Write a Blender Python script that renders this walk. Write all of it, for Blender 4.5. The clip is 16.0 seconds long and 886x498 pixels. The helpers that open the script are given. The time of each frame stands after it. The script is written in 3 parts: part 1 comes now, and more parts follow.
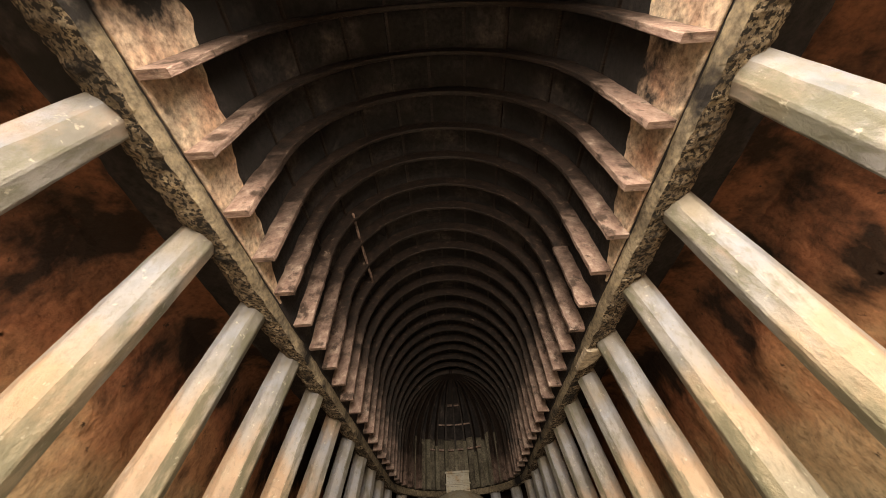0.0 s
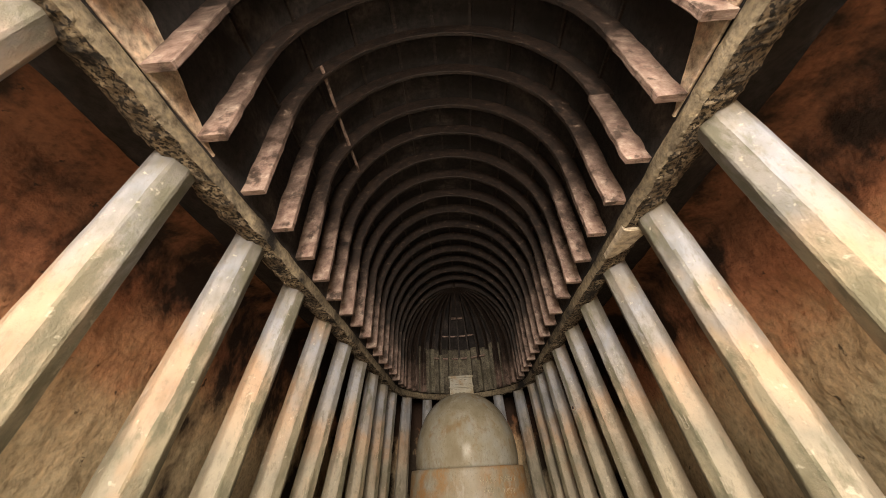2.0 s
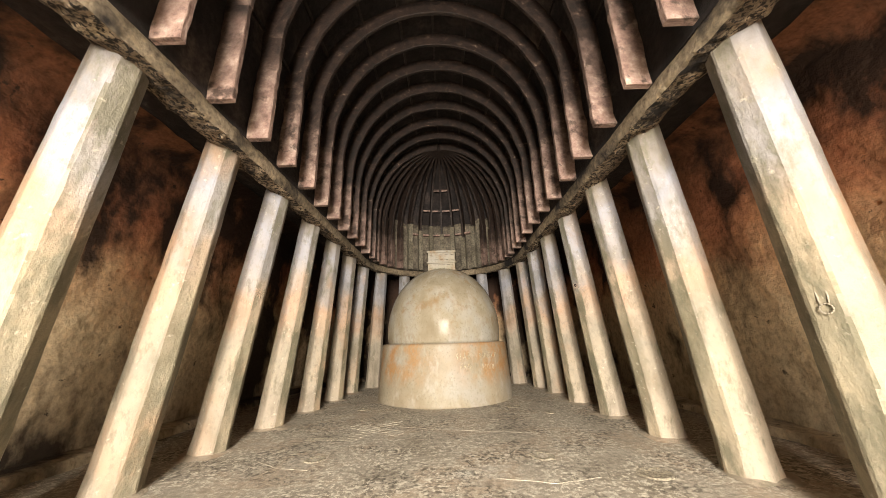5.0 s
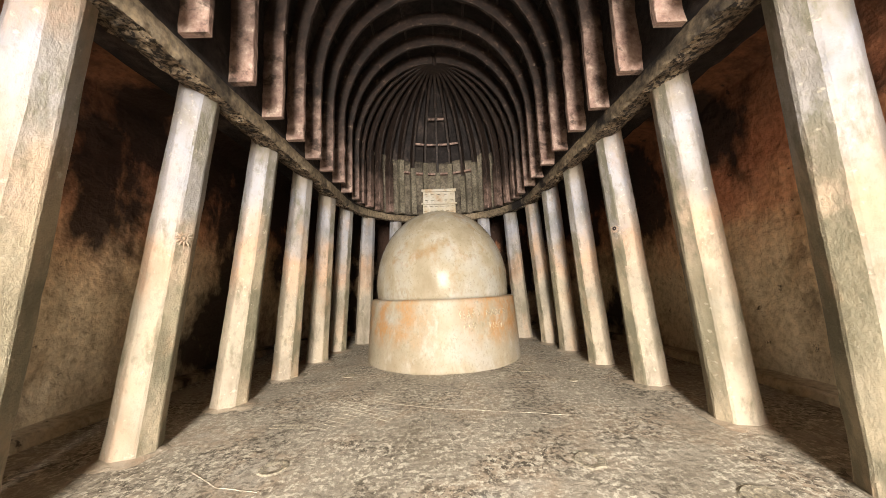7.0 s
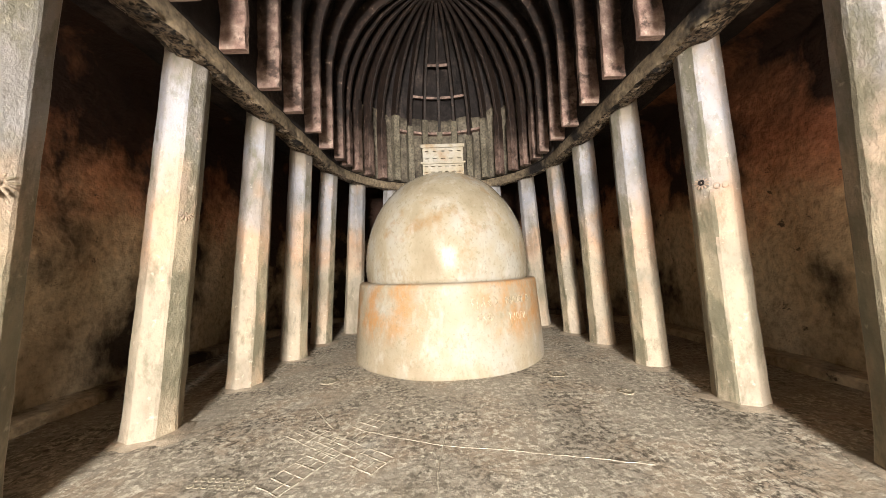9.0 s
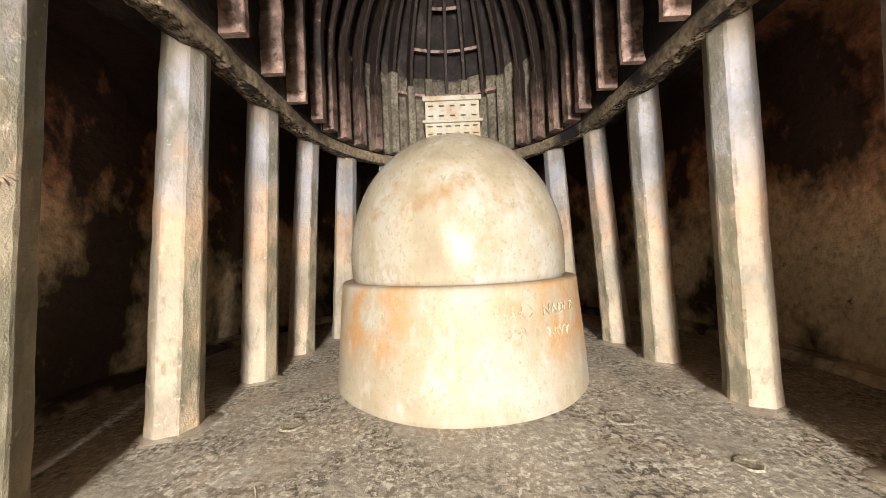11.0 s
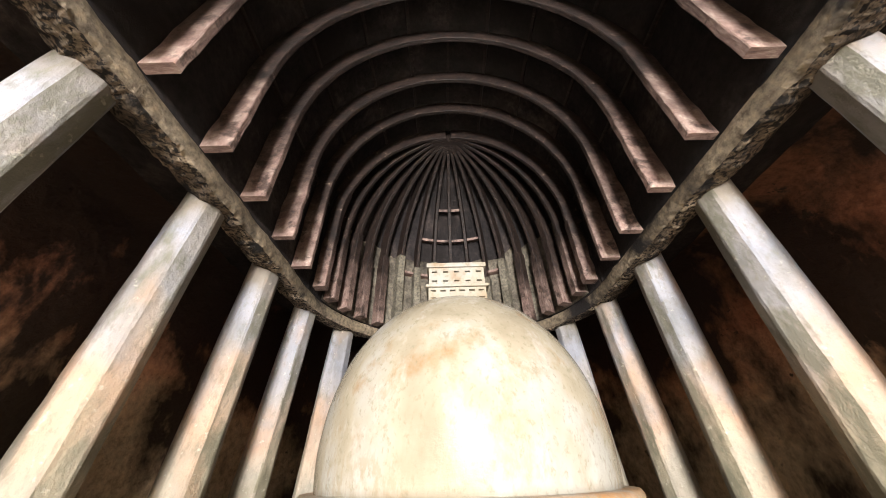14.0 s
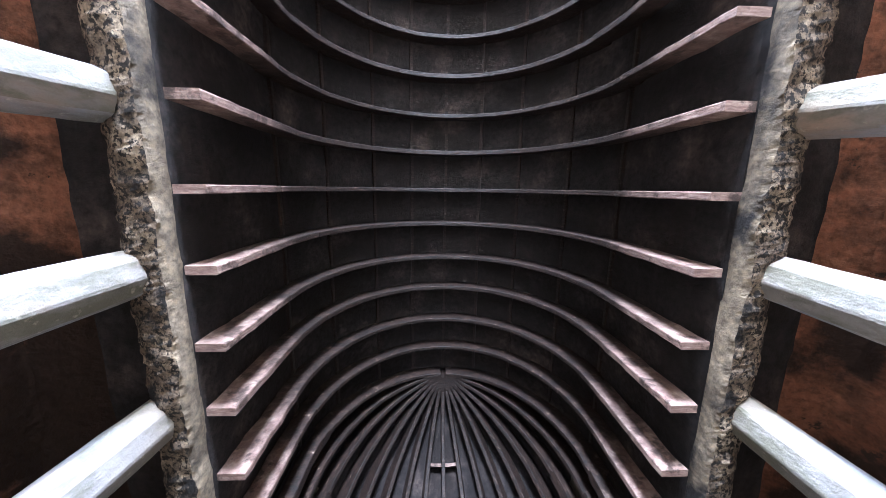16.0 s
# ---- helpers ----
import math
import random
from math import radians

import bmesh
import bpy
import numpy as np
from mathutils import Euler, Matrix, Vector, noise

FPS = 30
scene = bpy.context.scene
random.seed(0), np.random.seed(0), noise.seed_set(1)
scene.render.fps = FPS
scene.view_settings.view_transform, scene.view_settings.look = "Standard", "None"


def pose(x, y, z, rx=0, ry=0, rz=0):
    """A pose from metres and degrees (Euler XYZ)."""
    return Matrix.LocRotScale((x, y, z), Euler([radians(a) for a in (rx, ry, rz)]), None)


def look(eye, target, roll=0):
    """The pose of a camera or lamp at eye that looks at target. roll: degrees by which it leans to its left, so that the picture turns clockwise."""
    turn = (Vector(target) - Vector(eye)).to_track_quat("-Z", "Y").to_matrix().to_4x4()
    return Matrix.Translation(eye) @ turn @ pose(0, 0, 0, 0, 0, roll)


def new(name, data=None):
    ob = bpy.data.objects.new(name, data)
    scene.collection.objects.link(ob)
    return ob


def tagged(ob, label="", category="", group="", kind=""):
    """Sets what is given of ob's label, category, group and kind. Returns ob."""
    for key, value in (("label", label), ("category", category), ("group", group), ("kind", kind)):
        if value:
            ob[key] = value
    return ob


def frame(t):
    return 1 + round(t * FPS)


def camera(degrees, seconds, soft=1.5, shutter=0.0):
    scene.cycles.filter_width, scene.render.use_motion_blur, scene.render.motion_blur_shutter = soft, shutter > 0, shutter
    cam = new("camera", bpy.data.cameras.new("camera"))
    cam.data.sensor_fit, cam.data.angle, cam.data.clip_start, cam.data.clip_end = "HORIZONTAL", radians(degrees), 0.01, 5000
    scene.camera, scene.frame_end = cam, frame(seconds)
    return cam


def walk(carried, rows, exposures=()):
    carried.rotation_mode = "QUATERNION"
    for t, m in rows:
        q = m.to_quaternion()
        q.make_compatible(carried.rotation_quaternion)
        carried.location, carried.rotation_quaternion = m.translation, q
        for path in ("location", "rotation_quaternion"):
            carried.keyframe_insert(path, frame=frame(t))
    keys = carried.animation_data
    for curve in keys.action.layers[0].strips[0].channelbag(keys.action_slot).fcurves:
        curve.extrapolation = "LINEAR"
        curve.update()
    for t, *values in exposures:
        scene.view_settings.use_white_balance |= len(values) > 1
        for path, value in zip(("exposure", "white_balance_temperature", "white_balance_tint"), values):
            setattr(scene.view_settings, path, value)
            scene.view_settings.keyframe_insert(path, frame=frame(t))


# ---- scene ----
cam = camera(108.7, 16.0, soft=0.5)
PATH = [
    (0, (0.030, 1.600, 1.040), (0.032, 2.945, 2.520), -4.0),
    (0.5, (0.035, 1.975, 1.068), (0.017, 3.392, 2.478), -4.2),
    (1, (0.050, 2.395, 1.115), (0.020, 3.880, 2.455), -4.4),
    (1.5, (0.058, 2.778, 1.155), (0.003, 4.334, 2.410), -3.6),
    (2, (0.048, 3.176, 1.198), (-0.010, 4.803, 2.362), -3.2),
    (2.5, (0.051, 3.580, 1.235), (0.005, 5.261, 2.317), -2.8),
    (3, (0.023, 3.994, 1.255), (-0.005, 5.732, 2.243), -2.3),
    (3.5, (0.045, 4.405, 1.290), (0.044, 6.196, 2.180), -2.1),
    (4, (0.067, 4.780, 1.351), (0.064, 6.631, 2.108), -1.5),
    (4.5, (0.100, 5.205, 1.410), (0.099, 7.092, 2.072), -1.5),
    (5, (0.125, 5.620, 1.440), (0.110, 7.542, 1.993), -1.7),
    (7.5, (-0.075, 7.480, 1.640), (-0.045, 9.470, 1.841), -2.2),
    (8, (-0.100, 7.860, 1.632), (-0.067, 9.852, 1.810), -2.2),
    (8.5, (-0.092, 8.245, 1.640), (-0.066, 10.240, 1.779), -2.2),
    (9, (-0.141, 8.620, 1.636), (-0.116, 10.617, 1.744), -2.2),
    (9.5, (-0.19, 8.982, 1.636), (-0.163, 10.98, 1.71), -2.2),
    (10, (-0.157, 9.345, 1.672), (-0.15, 11.345, 1.701), -2.1),
    (12.5, (-0.256, 10.731, 1.765), (-0.272, 12.728, 1.871), -2.2),
    (13, (-0.269, 10.657, 1.804), (-0.264, 12.614, 2.218), -2.2),
    (13.5, (-0.190, 10.735, 1.630), (-0.205, 12.551, 2.468), -1.6),
    (14, (-0.181, 10.769, 1.525), (-0.182, 12.406, 2.675), -1.4),
    (14.5, (-0.190, 10.851, 1.464), (-0.187, 12.241, 2.903), -1.8),
    (15, (-0.215, 10.950, 1.400), (-0.176, 12.038, 3.078), -3.0),
    (15.5, (-0.235, 11.053, 1.365), (-0.195, 11.804, 3.218), -4.0),
    (16, (-0.265, 11.170, 1.310), (-0.198, 11.545, 3.274), -9.5),
]
EXPOSURES = [(0, -0.45, 7500, 11), (2, -0.02, 7150, 11), (3.5, 0.65, 6950, 11), (5, 1.12, 6850, 11), (7.5, 1.45, 6600, 11), (9, 1.62, 6450, 11),
             (10, 1.7, 6400, 11), (12.5, 1.84, 6300, 11), (13.5, 1.96, 6050, 11), (14.5, 2.08, 5950, 12), (15.3, 2.42, 5800, 12), (16, 3.0, 4700, 12)]
walk(cam, [(t, look(eye, target, roll)) for t, eye, target, roll in PATH], EXPOSURES)


# ---- light: an open cave mouth behind the walker, overcast sky ----
world = bpy.data.worlds.new("sky")
scene.world = world
world.use_nodes = True
wn = world.node_tree.nodes
sky = wn.new("ShaderNodeTexSky")
sky.sky_type = "NISHITA"
sky.sun_disc = False
sky.sun_elevation = radians(38)
sky.sun_rotation = radians(180)
world.node_tree.links.new(sky.outputs[0], wn["Background"].inputs[0])
wn["Background"].inputs[1].default_value = 0.08

sun = new("sun", bpy.data.lights.new("sun", "SUN"))
sun.data.energy, sun.data.angle, sun.data.color = 2.6, radians(2), (1.0, 0.94, 0.85)
sun.matrix_world = look((0, -20, 30), (0, -4, 0))

mouth = new("mouth_daylight", bpy.data.lights.new("mouth_daylight", "AREA"))
mouth.data.shape, mouth.data.size, mouth.data.size_y = "RECTANGLE", 2.4, 4.2
mouth.data.energy, mouth.data.color = 2000.0, (1.0, 0.93, 0.83)
mouth.data.spread = radians(140)
mouth.matrix_world = look((0, -1.3, 3.2), (0, 5, -0.4))


# ---- materials ----
def ramp(nt, fac, stops):
    n = nt.nodes.new("ShaderNodeValToRGB")
    while len(n.color_ramp.elements) < len(stops):
        n.color_ramp.elements.new(0.5)
    for e, (p, c) in zip(n.color_ramp.elements, stops):
        e.position, e.color = p, (*c, 1) if len(c) == 3 else c
    nt.links.new(fac, n.inputs[0])
    return n.outputs[0]


def noise_tex(nt, co, scale, detail=6, rough=0.6, distort=0.0):
    n = nt.nodes.new("ShaderNodeTexNoise")
    n.inputs["Scale"].default_value, n.inputs["Detail"].default_value = scale, detail
    n.inputs["Roughness"].default_value, n.inputs["Distortion"].default_value = rough, distort
    nt.links.new(co, n.inputs["Vector"])
    return n.outputs["Fac"]


def stretched(nt, co, sx, sy, sz):
    n = nt.nodes.new("ShaderNodeMapping")
    n.inputs["Scale"].default_value = (sx, sy, sz)
    nt.links.new(co, n.inputs[0])
    return n.outputs[0]


def mixed(nt, fac, a, b, mode="MIX"):
    n = nt.nodes.new("ShaderNodeMix")
    n.data_type, n.blend_type = "RGBA", mode
    for slot, v in ((n.inputs[0], fac), (n.inputs[6], a), (n.inputs[7], b)):
        if isinstance(v, (int, float)):
            slot.default_value = v
        elif isinstance(v, tuple):
            slot.default_value = (*v, 1)
        else:
            nt.links.new(v, slot)
    return n.outputs[2]


def surface(name, rough=0.85):
    m = bpy.data.materials.new(name)
    m.use_nodes = True
    nt = m.node_tree
    b = nt.nodes["Principled BSDF"]
    b.inputs["Roughness"].default_value = rough
    b.inputs["Specular IOR Level"].default_value = 0.3
    co = nt.nodes.new("ShaderNodeTexCoord").outputs["Object"]
    return m, nt, b, co


def relief(nt, b, height, strength, distance=0.02):
    n = nt.nodes.new("ShaderNodeBump")
    n.inputs["Strength"].default_value, n.inputs["Distance"].default_value = strength, distance
    nt.links.new(height, n.inputs["Height"])
    nt.links.new(n.outputs[0], b.inputs["Normal"])


def shade(nt, b, colour):
    nt.links.new(colour, b.inputs["Base Color"])


def by_piece(nt, co, amount=40.0):
    """Shifts the pattern from one object to the next."""
    info = nt.nodes.new("ShaderNodeObjectInfo")
    mul = nt.nodes.new("ShaderNodeVectorMath")
    mul.operation = "MULTIPLY_ADD"
    comb = nt.nodes.new("ShaderNodeCombineXYZ")
    for k in range(3):
        nt.links.new(info.outputs["Random"], comb.inputs[k])
    nt.links.new(comb.outputs[0], mul.inputs[0])
    mul.inputs[1].default_value = (amount, amount * 0.7, amount * 1.3)
    nt.links.new(co, mul.inputs[2])
    return mul.outputs[0]


def height_of(nt, co, wobble, span, foot=0.0):
    """Height above the thing's foot, shaken by noise, from 0 to 1 over the span."""
    sep = nt.nodes.new("ShaderNodeSeparateXYZ")
    nt.links.new(co, sep.inputs[0])
    add = nt.nodes.new("ShaderNodeMath")
    add.operation = "MULTIPLY_ADD"
    nt.links.new(wobble, add.inputs[0])
    add.inputs[1].default_value = 2.4
    nt.links.new(sep.outputs[2], add.inputs[2])
    rng = nt.nodes.new("ShaderNodeMapRange")
    rng.inputs[1].default_value, rng.inputs[2].default_value = 1.2 + foot, 1.2 + foot + span
    nt.links.new(add.outputs[0], rng.inputs[0])
    return rng.outputs[0]


def pillar_stone(name, bands, lichen):
    m, nt, b, co0 = surface(name, 0.6)
    co = by_piece(nt, co0)
    wob = noise_tex(nt, stretched(nt, co, 1, 1, 0.7), 1.6, 4, 0.55)
    tone = ramp(nt, height_of(nt, co0, wob, 3.9), bands)
    light = ramp(nt, noise_tex(nt, stretched(nt, co, 1, 1, 0.5), 2.4, 4, 0.55), [(0.34, (0.68, 0.68, 0.64)), (0.48, (1.0, 1.0, 1.0)), (0.64, (1.2, 1.18, 1.14))])
    tone = mixed(nt, 1.0, tone, light, "MULTIPLY")
    rust = ramp(nt, noise_tex(nt, stretched(nt, co, 1, 1, 0.5), 1.7, 5, 0.58), [(0.55, (0, 0, 0)), (0.72, (0.6, 0.6, 0.6))])
    tone = mixed(nt, rust, tone, (0.36, 0.225, 0.135))
    moss = ramp(nt, noise_tex(nt, stretched(nt, co, 1, 1, 0.4), 4.0, 8, 0.68), [(lichen, (0, 0, 0)), (lichen + 0.12, (0.75, 0.75, 0.75))])
    tone = mixed(nt, moss, tone, (0.105, 0.10, 0.066))
    grime = ramp(nt, noise_tex(nt, stretched(nt, co, 1, 1, 0.6), 20, 7, 0.68), [(0.52, (0, 0, 0)), (0.66, (0.45, 0.45, 0.45))])
    tone = mixed(nt, grime, tone, (0.16, 0.145, 0.105))
    chip = ramp(nt, noise_tex(nt, co, 13, 4, 0.6), [(0.63, (0, 0, 0)), (0.72, (0.35, 0.35, 0.35))])
    tone = mixed(nt, chip, tone, (0.62, 0.57, 0.46))
    shade(nt, b, tone)
    relief(nt, b, noise_tex(nt, stretched(nt, co, 1, 1, 0.8), 10, 10, 0.72), 0.8, 0.035)
    return m


def rock(name, stops, soot, bump=0.8, scale=1.0, soft=0.16, pits=0.0):
    m, nt, b, co = surface(name, 0.88)
    tone = ramp(nt, noise_tex(nt, co, 0.9 * scale, 5, 0.6), stops)
    fine = ramp(nt, noise_tex(nt, co, 9 * scale, 6, 0.65), [(0.33, (0.45, 0.42, 0.40)), (0.5, (0.95, 0.95, 0.95)), (0.66, (1.45, 1.4, 1.3))])
    tone = mixed(nt, 1.0, tone, fine, "MULTIPLY")
    black = ramp(nt, noise_tex(nt, co, 0.6 * scale, 6, 0.62), [(soot, (0, 0, 0)), (soot + soft, (1, 1, 1))])
    tone = mixed(nt, black, tone, (0.012, 0.009, 0.008))
    if pits:
        spot = ramp(nt, noise_tex(nt, co, 5.0 * scale, 5, 0.66), [(pits, (0, 0, 0)), (pits + 0.04, (0.95, 0.95, 0.95))])
        tone = mixed(nt, spot, tone, (0.014, 0.011, 0.009))
    shade(nt, b, tone)
    relief(nt, b, noise_tex(nt, co, 7 * scale, 14, 0.75), bump, 0.07)
    return m


def ochre_wall():
    """Tan chiselled rock below, remains of red-brown plaster under soot and painted shade above."""
    m, nt, b, co = surface("aisle_rock", 0.88)
    wob = noise_tex(nt, co, 0.9, 6, 0.6)
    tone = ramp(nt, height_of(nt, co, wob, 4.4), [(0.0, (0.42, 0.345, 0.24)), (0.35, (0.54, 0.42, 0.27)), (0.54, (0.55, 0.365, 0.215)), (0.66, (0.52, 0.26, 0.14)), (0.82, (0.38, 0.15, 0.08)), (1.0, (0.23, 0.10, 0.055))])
    fine = ramp(nt, noise_tex(nt, stretched(nt, co, 1, 1, 0.7), 12, 8, 0.68), [(0.34, (0.66, 0.64, 0.61)), (0.48, (1.0, 1.0, 1.0)), (0.66, (1.28, 1.25, 1.2))])
    tone = mixed(nt, 1.0, tone, fine, "MULTIPLY")
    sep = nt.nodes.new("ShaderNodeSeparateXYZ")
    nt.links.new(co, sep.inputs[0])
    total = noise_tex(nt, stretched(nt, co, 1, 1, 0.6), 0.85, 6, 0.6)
    # soot thickens upwards and into the aisles, sooner on the left, painting in shade
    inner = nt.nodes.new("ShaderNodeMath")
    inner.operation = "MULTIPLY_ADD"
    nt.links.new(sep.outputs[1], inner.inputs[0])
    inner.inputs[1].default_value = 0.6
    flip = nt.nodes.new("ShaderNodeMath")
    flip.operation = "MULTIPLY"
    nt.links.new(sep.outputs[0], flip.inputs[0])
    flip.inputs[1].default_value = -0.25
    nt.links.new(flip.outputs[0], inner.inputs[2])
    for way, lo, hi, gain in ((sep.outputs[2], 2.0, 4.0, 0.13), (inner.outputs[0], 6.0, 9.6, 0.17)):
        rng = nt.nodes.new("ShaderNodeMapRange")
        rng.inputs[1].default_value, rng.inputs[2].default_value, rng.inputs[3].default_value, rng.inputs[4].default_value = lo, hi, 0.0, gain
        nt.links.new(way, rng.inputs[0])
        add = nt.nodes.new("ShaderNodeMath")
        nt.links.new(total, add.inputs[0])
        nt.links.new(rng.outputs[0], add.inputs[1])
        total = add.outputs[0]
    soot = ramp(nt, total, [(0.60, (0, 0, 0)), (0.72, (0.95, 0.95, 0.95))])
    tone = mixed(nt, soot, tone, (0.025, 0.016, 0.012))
    spot = ramp(nt, noise_tex(nt, co, 4.0, 9, 0.70), [(0.63, (0, 0, 0)), (0.67, (0.85, 0.85, 0.85))])
    tone = mixed(nt, spot, tone, (0.035, 0.025, 0.018))
    shade(nt, b, tone)
    relief(nt, b, noise_tex(nt, co, 5.5, 6, 0.56), 0.9, 0.075)
    return m


def old_wood(name, dark_from):
    """Weathered teak, pale and pink at the feet, darker and darker towards the crown."""
    m, nt, b, co0 = surface(name, 0.55)
    co = by_piece(nt, co0, 25)
    grain = noise_tex(nt, stretched(nt, co, 2.4, 14, 2.4), 3.0, 8, 0.72)
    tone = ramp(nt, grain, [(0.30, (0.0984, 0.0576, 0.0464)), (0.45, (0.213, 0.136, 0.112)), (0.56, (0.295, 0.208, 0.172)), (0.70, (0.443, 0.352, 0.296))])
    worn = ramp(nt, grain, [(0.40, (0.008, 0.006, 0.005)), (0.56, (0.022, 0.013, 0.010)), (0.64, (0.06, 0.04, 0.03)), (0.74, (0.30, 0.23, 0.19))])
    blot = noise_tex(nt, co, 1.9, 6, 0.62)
    rise = ramp(nt, height_of(nt, co0, blot, 1.7, dark_from), [(0.0, (0, 0, 0)), (1.0, (1, 1, 1))])
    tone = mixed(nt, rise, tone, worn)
    dark = ramp(nt, noise_tex(nt, co, 4.5, 6, 0.65), [(0.53, (0, 0, 0)), (0.62, (0.85, 0.85, 0.85))])
    tone = mixed(nt, dark, tone, (0.026, 0.016, 0.012))
    shade(nt, b, tone)
    relief(nt, b, grain, 0.8, 0.025)
    return m


def floor_stone():
    m, nt, b, co = surface("floor_stone", 0.62)
    tone = ramp(nt, noise_tex(nt, co, 0.8, 5, 0.58), [(0.3, (0.231, 0.201, 0.155)), (0.48, (0.317, 0.284, 0.231)), (0.58, (0.33, 0.271, 0.205)), (0.70, (0.383, 0.363, 0.317))])
    dark = ramp(nt, noise_tex(nt, co, 13, 9, 0.72, 0.5), [(0.46, (0, 0, 0)), (0.56, (0.9, 0.9, 0.9))])
    zone = ramp(nt, noise_tex(nt, co, 1.2, 5, 0.58), [(0.40, (1, 1, 1)), (0.56, (0.3, 0.3, 0.3))])
    tone = mixed(nt, mixed(nt, 1.0, dark, zone, "MULTIPLY"), tone, (0.045, 0.037, 0.028))
    # chips and scuffs lie in short strokes both ways
    pale = mixed(nt, 1.0, ramp(nt, noise_tex(nt, stretched(nt, co, 1.25, 1.0, 1), 15, 9, 0.74), [(0.53, (0, 0, 0)), (0.58, (1, 1, 1))]),
                 ramp(nt, noise_tex(nt, stretched(nt, co, 1.0, 1.5, 1), 8, 8, 0.74), [(0.55, (0, 0, 0)), (0.60, (1, 1, 1))]), "LIGHTEN")
    scuffed = ramp(nt, noise_tex(nt, co, 1.3, 5, 0.6), [(0.38, (0.25, 0.25, 0.25)), (0.54, (1, 1, 1))])
    tone = mixed(nt, mixed(nt, 1.0, pale, scuffed, "MULTIPLY"), tone, (0.56, 0.52, 0.43))
    shade(nt, b, tone)
    relief(nt, b, noise_tex(nt, co, 11, 9, 0.68), 0.7, 0.025)
    return m


def stupa_stone(stained):
    m, nt, b, co = surface("stupa_stone_stained" if stained else "stupa_stone", 0.42 if stained else 0.18)
    b.inputs["Specular IOR Level"].default_value = 0.2 if stained else 0.11
    patch = noise_tex(nt, stretched(nt, co, 1, 1, 0.8), 1.6, 4, 0.55)
    tone = ramp(nt, patch, [(0.3, (0.21, 0.174, 0.121)), (0.48, (0.267, 0.233, 0.171)), (0.66, (0.293, 0.278, 0.241))])
    sep = nt.nodes.new("ShaderNodeSeparateXYZ")
    nt.links.new(co, sep.inputs[0])
    at = 0.37 if stained else 0.55
    stain = ramp(nt, noise_tex(nt, stretched(nt, co, 1, 1, 0.9), 1.9, 7, 0.64), [(at, (0, 0, 0)), (at + 0.17, (0.85, 0.85, 0.85))])
    if stained:
        up = ramp(nt, sep.outputs[2], [(0.35, (0.1, 0.1, 0.1)), (0.75, (1, 1, 1))])
        wide = nt.nodes.new("ShaderNodeMath")
        wide.operation = "ABSOLUTE"
        nt.links.new(sep.outputs[0], wide.inputs[0])
        up = mixed(nt, 1.0, up, ramp(nt, wide.outputs[0], [(0.2, (0.15, 0.15, 0.15)), (0.75, (1, 1, 1))]), "MULTIPLY")
        stain = mixed(nt, 1.0, stain, up, "MULTIPLY")
    tone = mixed(nt, stain, tone, (0.30, 0.145, 0.045) if stained else (0.215, 0.125, 0.055))
    grime = ramp(nt, noise_tex(nt, stretched(nt, co, 1, 1, 0.75), 20, 6, 0.66), [(0.54, (0, 0, 0)), (0.66, (0.5, 0.5, 0.5))])
    tone = mixed(nt, grime, tone, (0.15, 0.135, 0.085))
    fleck = ramp(nt, noise_tex(nt, stretched(nt, co, 1, 1, 0.5), 17, 5, 0.64), [(0.46, (0, 0, 0)), (0.58, (0.75, 0.75, 0.75))])
    belt = ramp(nt, noise_tex(nt, stretched(nt, co, 1, 1, 0.8), 2.6, 5, 0.6), [(0.42, (0, 0, 0)), (0.60, (1, 1, 1))])
    if not stained:
        low = nt.nodes.new("ShaderNodeMapRange")
        low.inputs[1].default_value, low.inputs[2].default_value, low.inputs[3].default_value, low.inputs[4].default_value = 1.55, 1.95, 1.0, 0.0
        nt.links.new(sep.outputs[2], low.inputs[0])
        belt = mixed(nt, 1.0, belt, low.outputs[0], "MULTIPLY")
    tone = mixed(nt, mixed(nt, 1.0, fleck, belt, "MULTIPLY"), tone, (0.24, 0.20, 0.14))
    wash = ramp(nt, noise_tex(nt, stretched(nt, co, 1, 1, 0.6), 5, 6, 0.64), [(0.54, (0, 0, 0)), (0.70, (0.4, 0.4, 0.4))])
    tone = mixed(nt, wash, tone, (0.40, 0.375, 0.335))
    shade(nt, b, tone)
    relief(nt, b, noise_tex(nt, co, 20, 10, 0.74), 0.6 if stained else 0.3, 0.012)
    return m


def chalk():
    m, nt, b, co = surface("pale_scratch", 0.9)
    shade(nt, b, ramp(nt, noise_tex(nt, co, 18, 8, 0.7), [(0.40, (0.20, 0.175, 0.13)), (0.60, (0.50, 0.455, 0.37))]))
    return m


CHALK = chalk()
PECKED = rock("pecked_stone", [(0.3, (0.20, 0.175, 0.13)), (0.5, (0.29, 0.26, 0.20)), (0.7, (0.36, 0.33, 0.26))], 0.62, 0.5, 4.0)
LETTER = rock("pale_scratched_stone", [(0.35, (0.26, 0.215, 0.145)), (0.6, (0.40, 0.35, 0.26))], 0.9, 0.3, 3.0)
PILLAR = pillar_stone("pillar_stone", [(0.0, (0.301, 0.256, 0.202)), (0.24, (0.293, 0.252, 0.194)), (0.38, (0.246, 0.218, 0.172)), (0.48, (0.317, 0.252, 0.191)), (0.57, (0.335, 0.232, 0.165)),
                                       (0.67, (0.271, 0.244, 0.226)), (0.84, (0.239, 0.244, 0.275)), (1.0, (0.178, 0.153, 0.125))], 0.55)
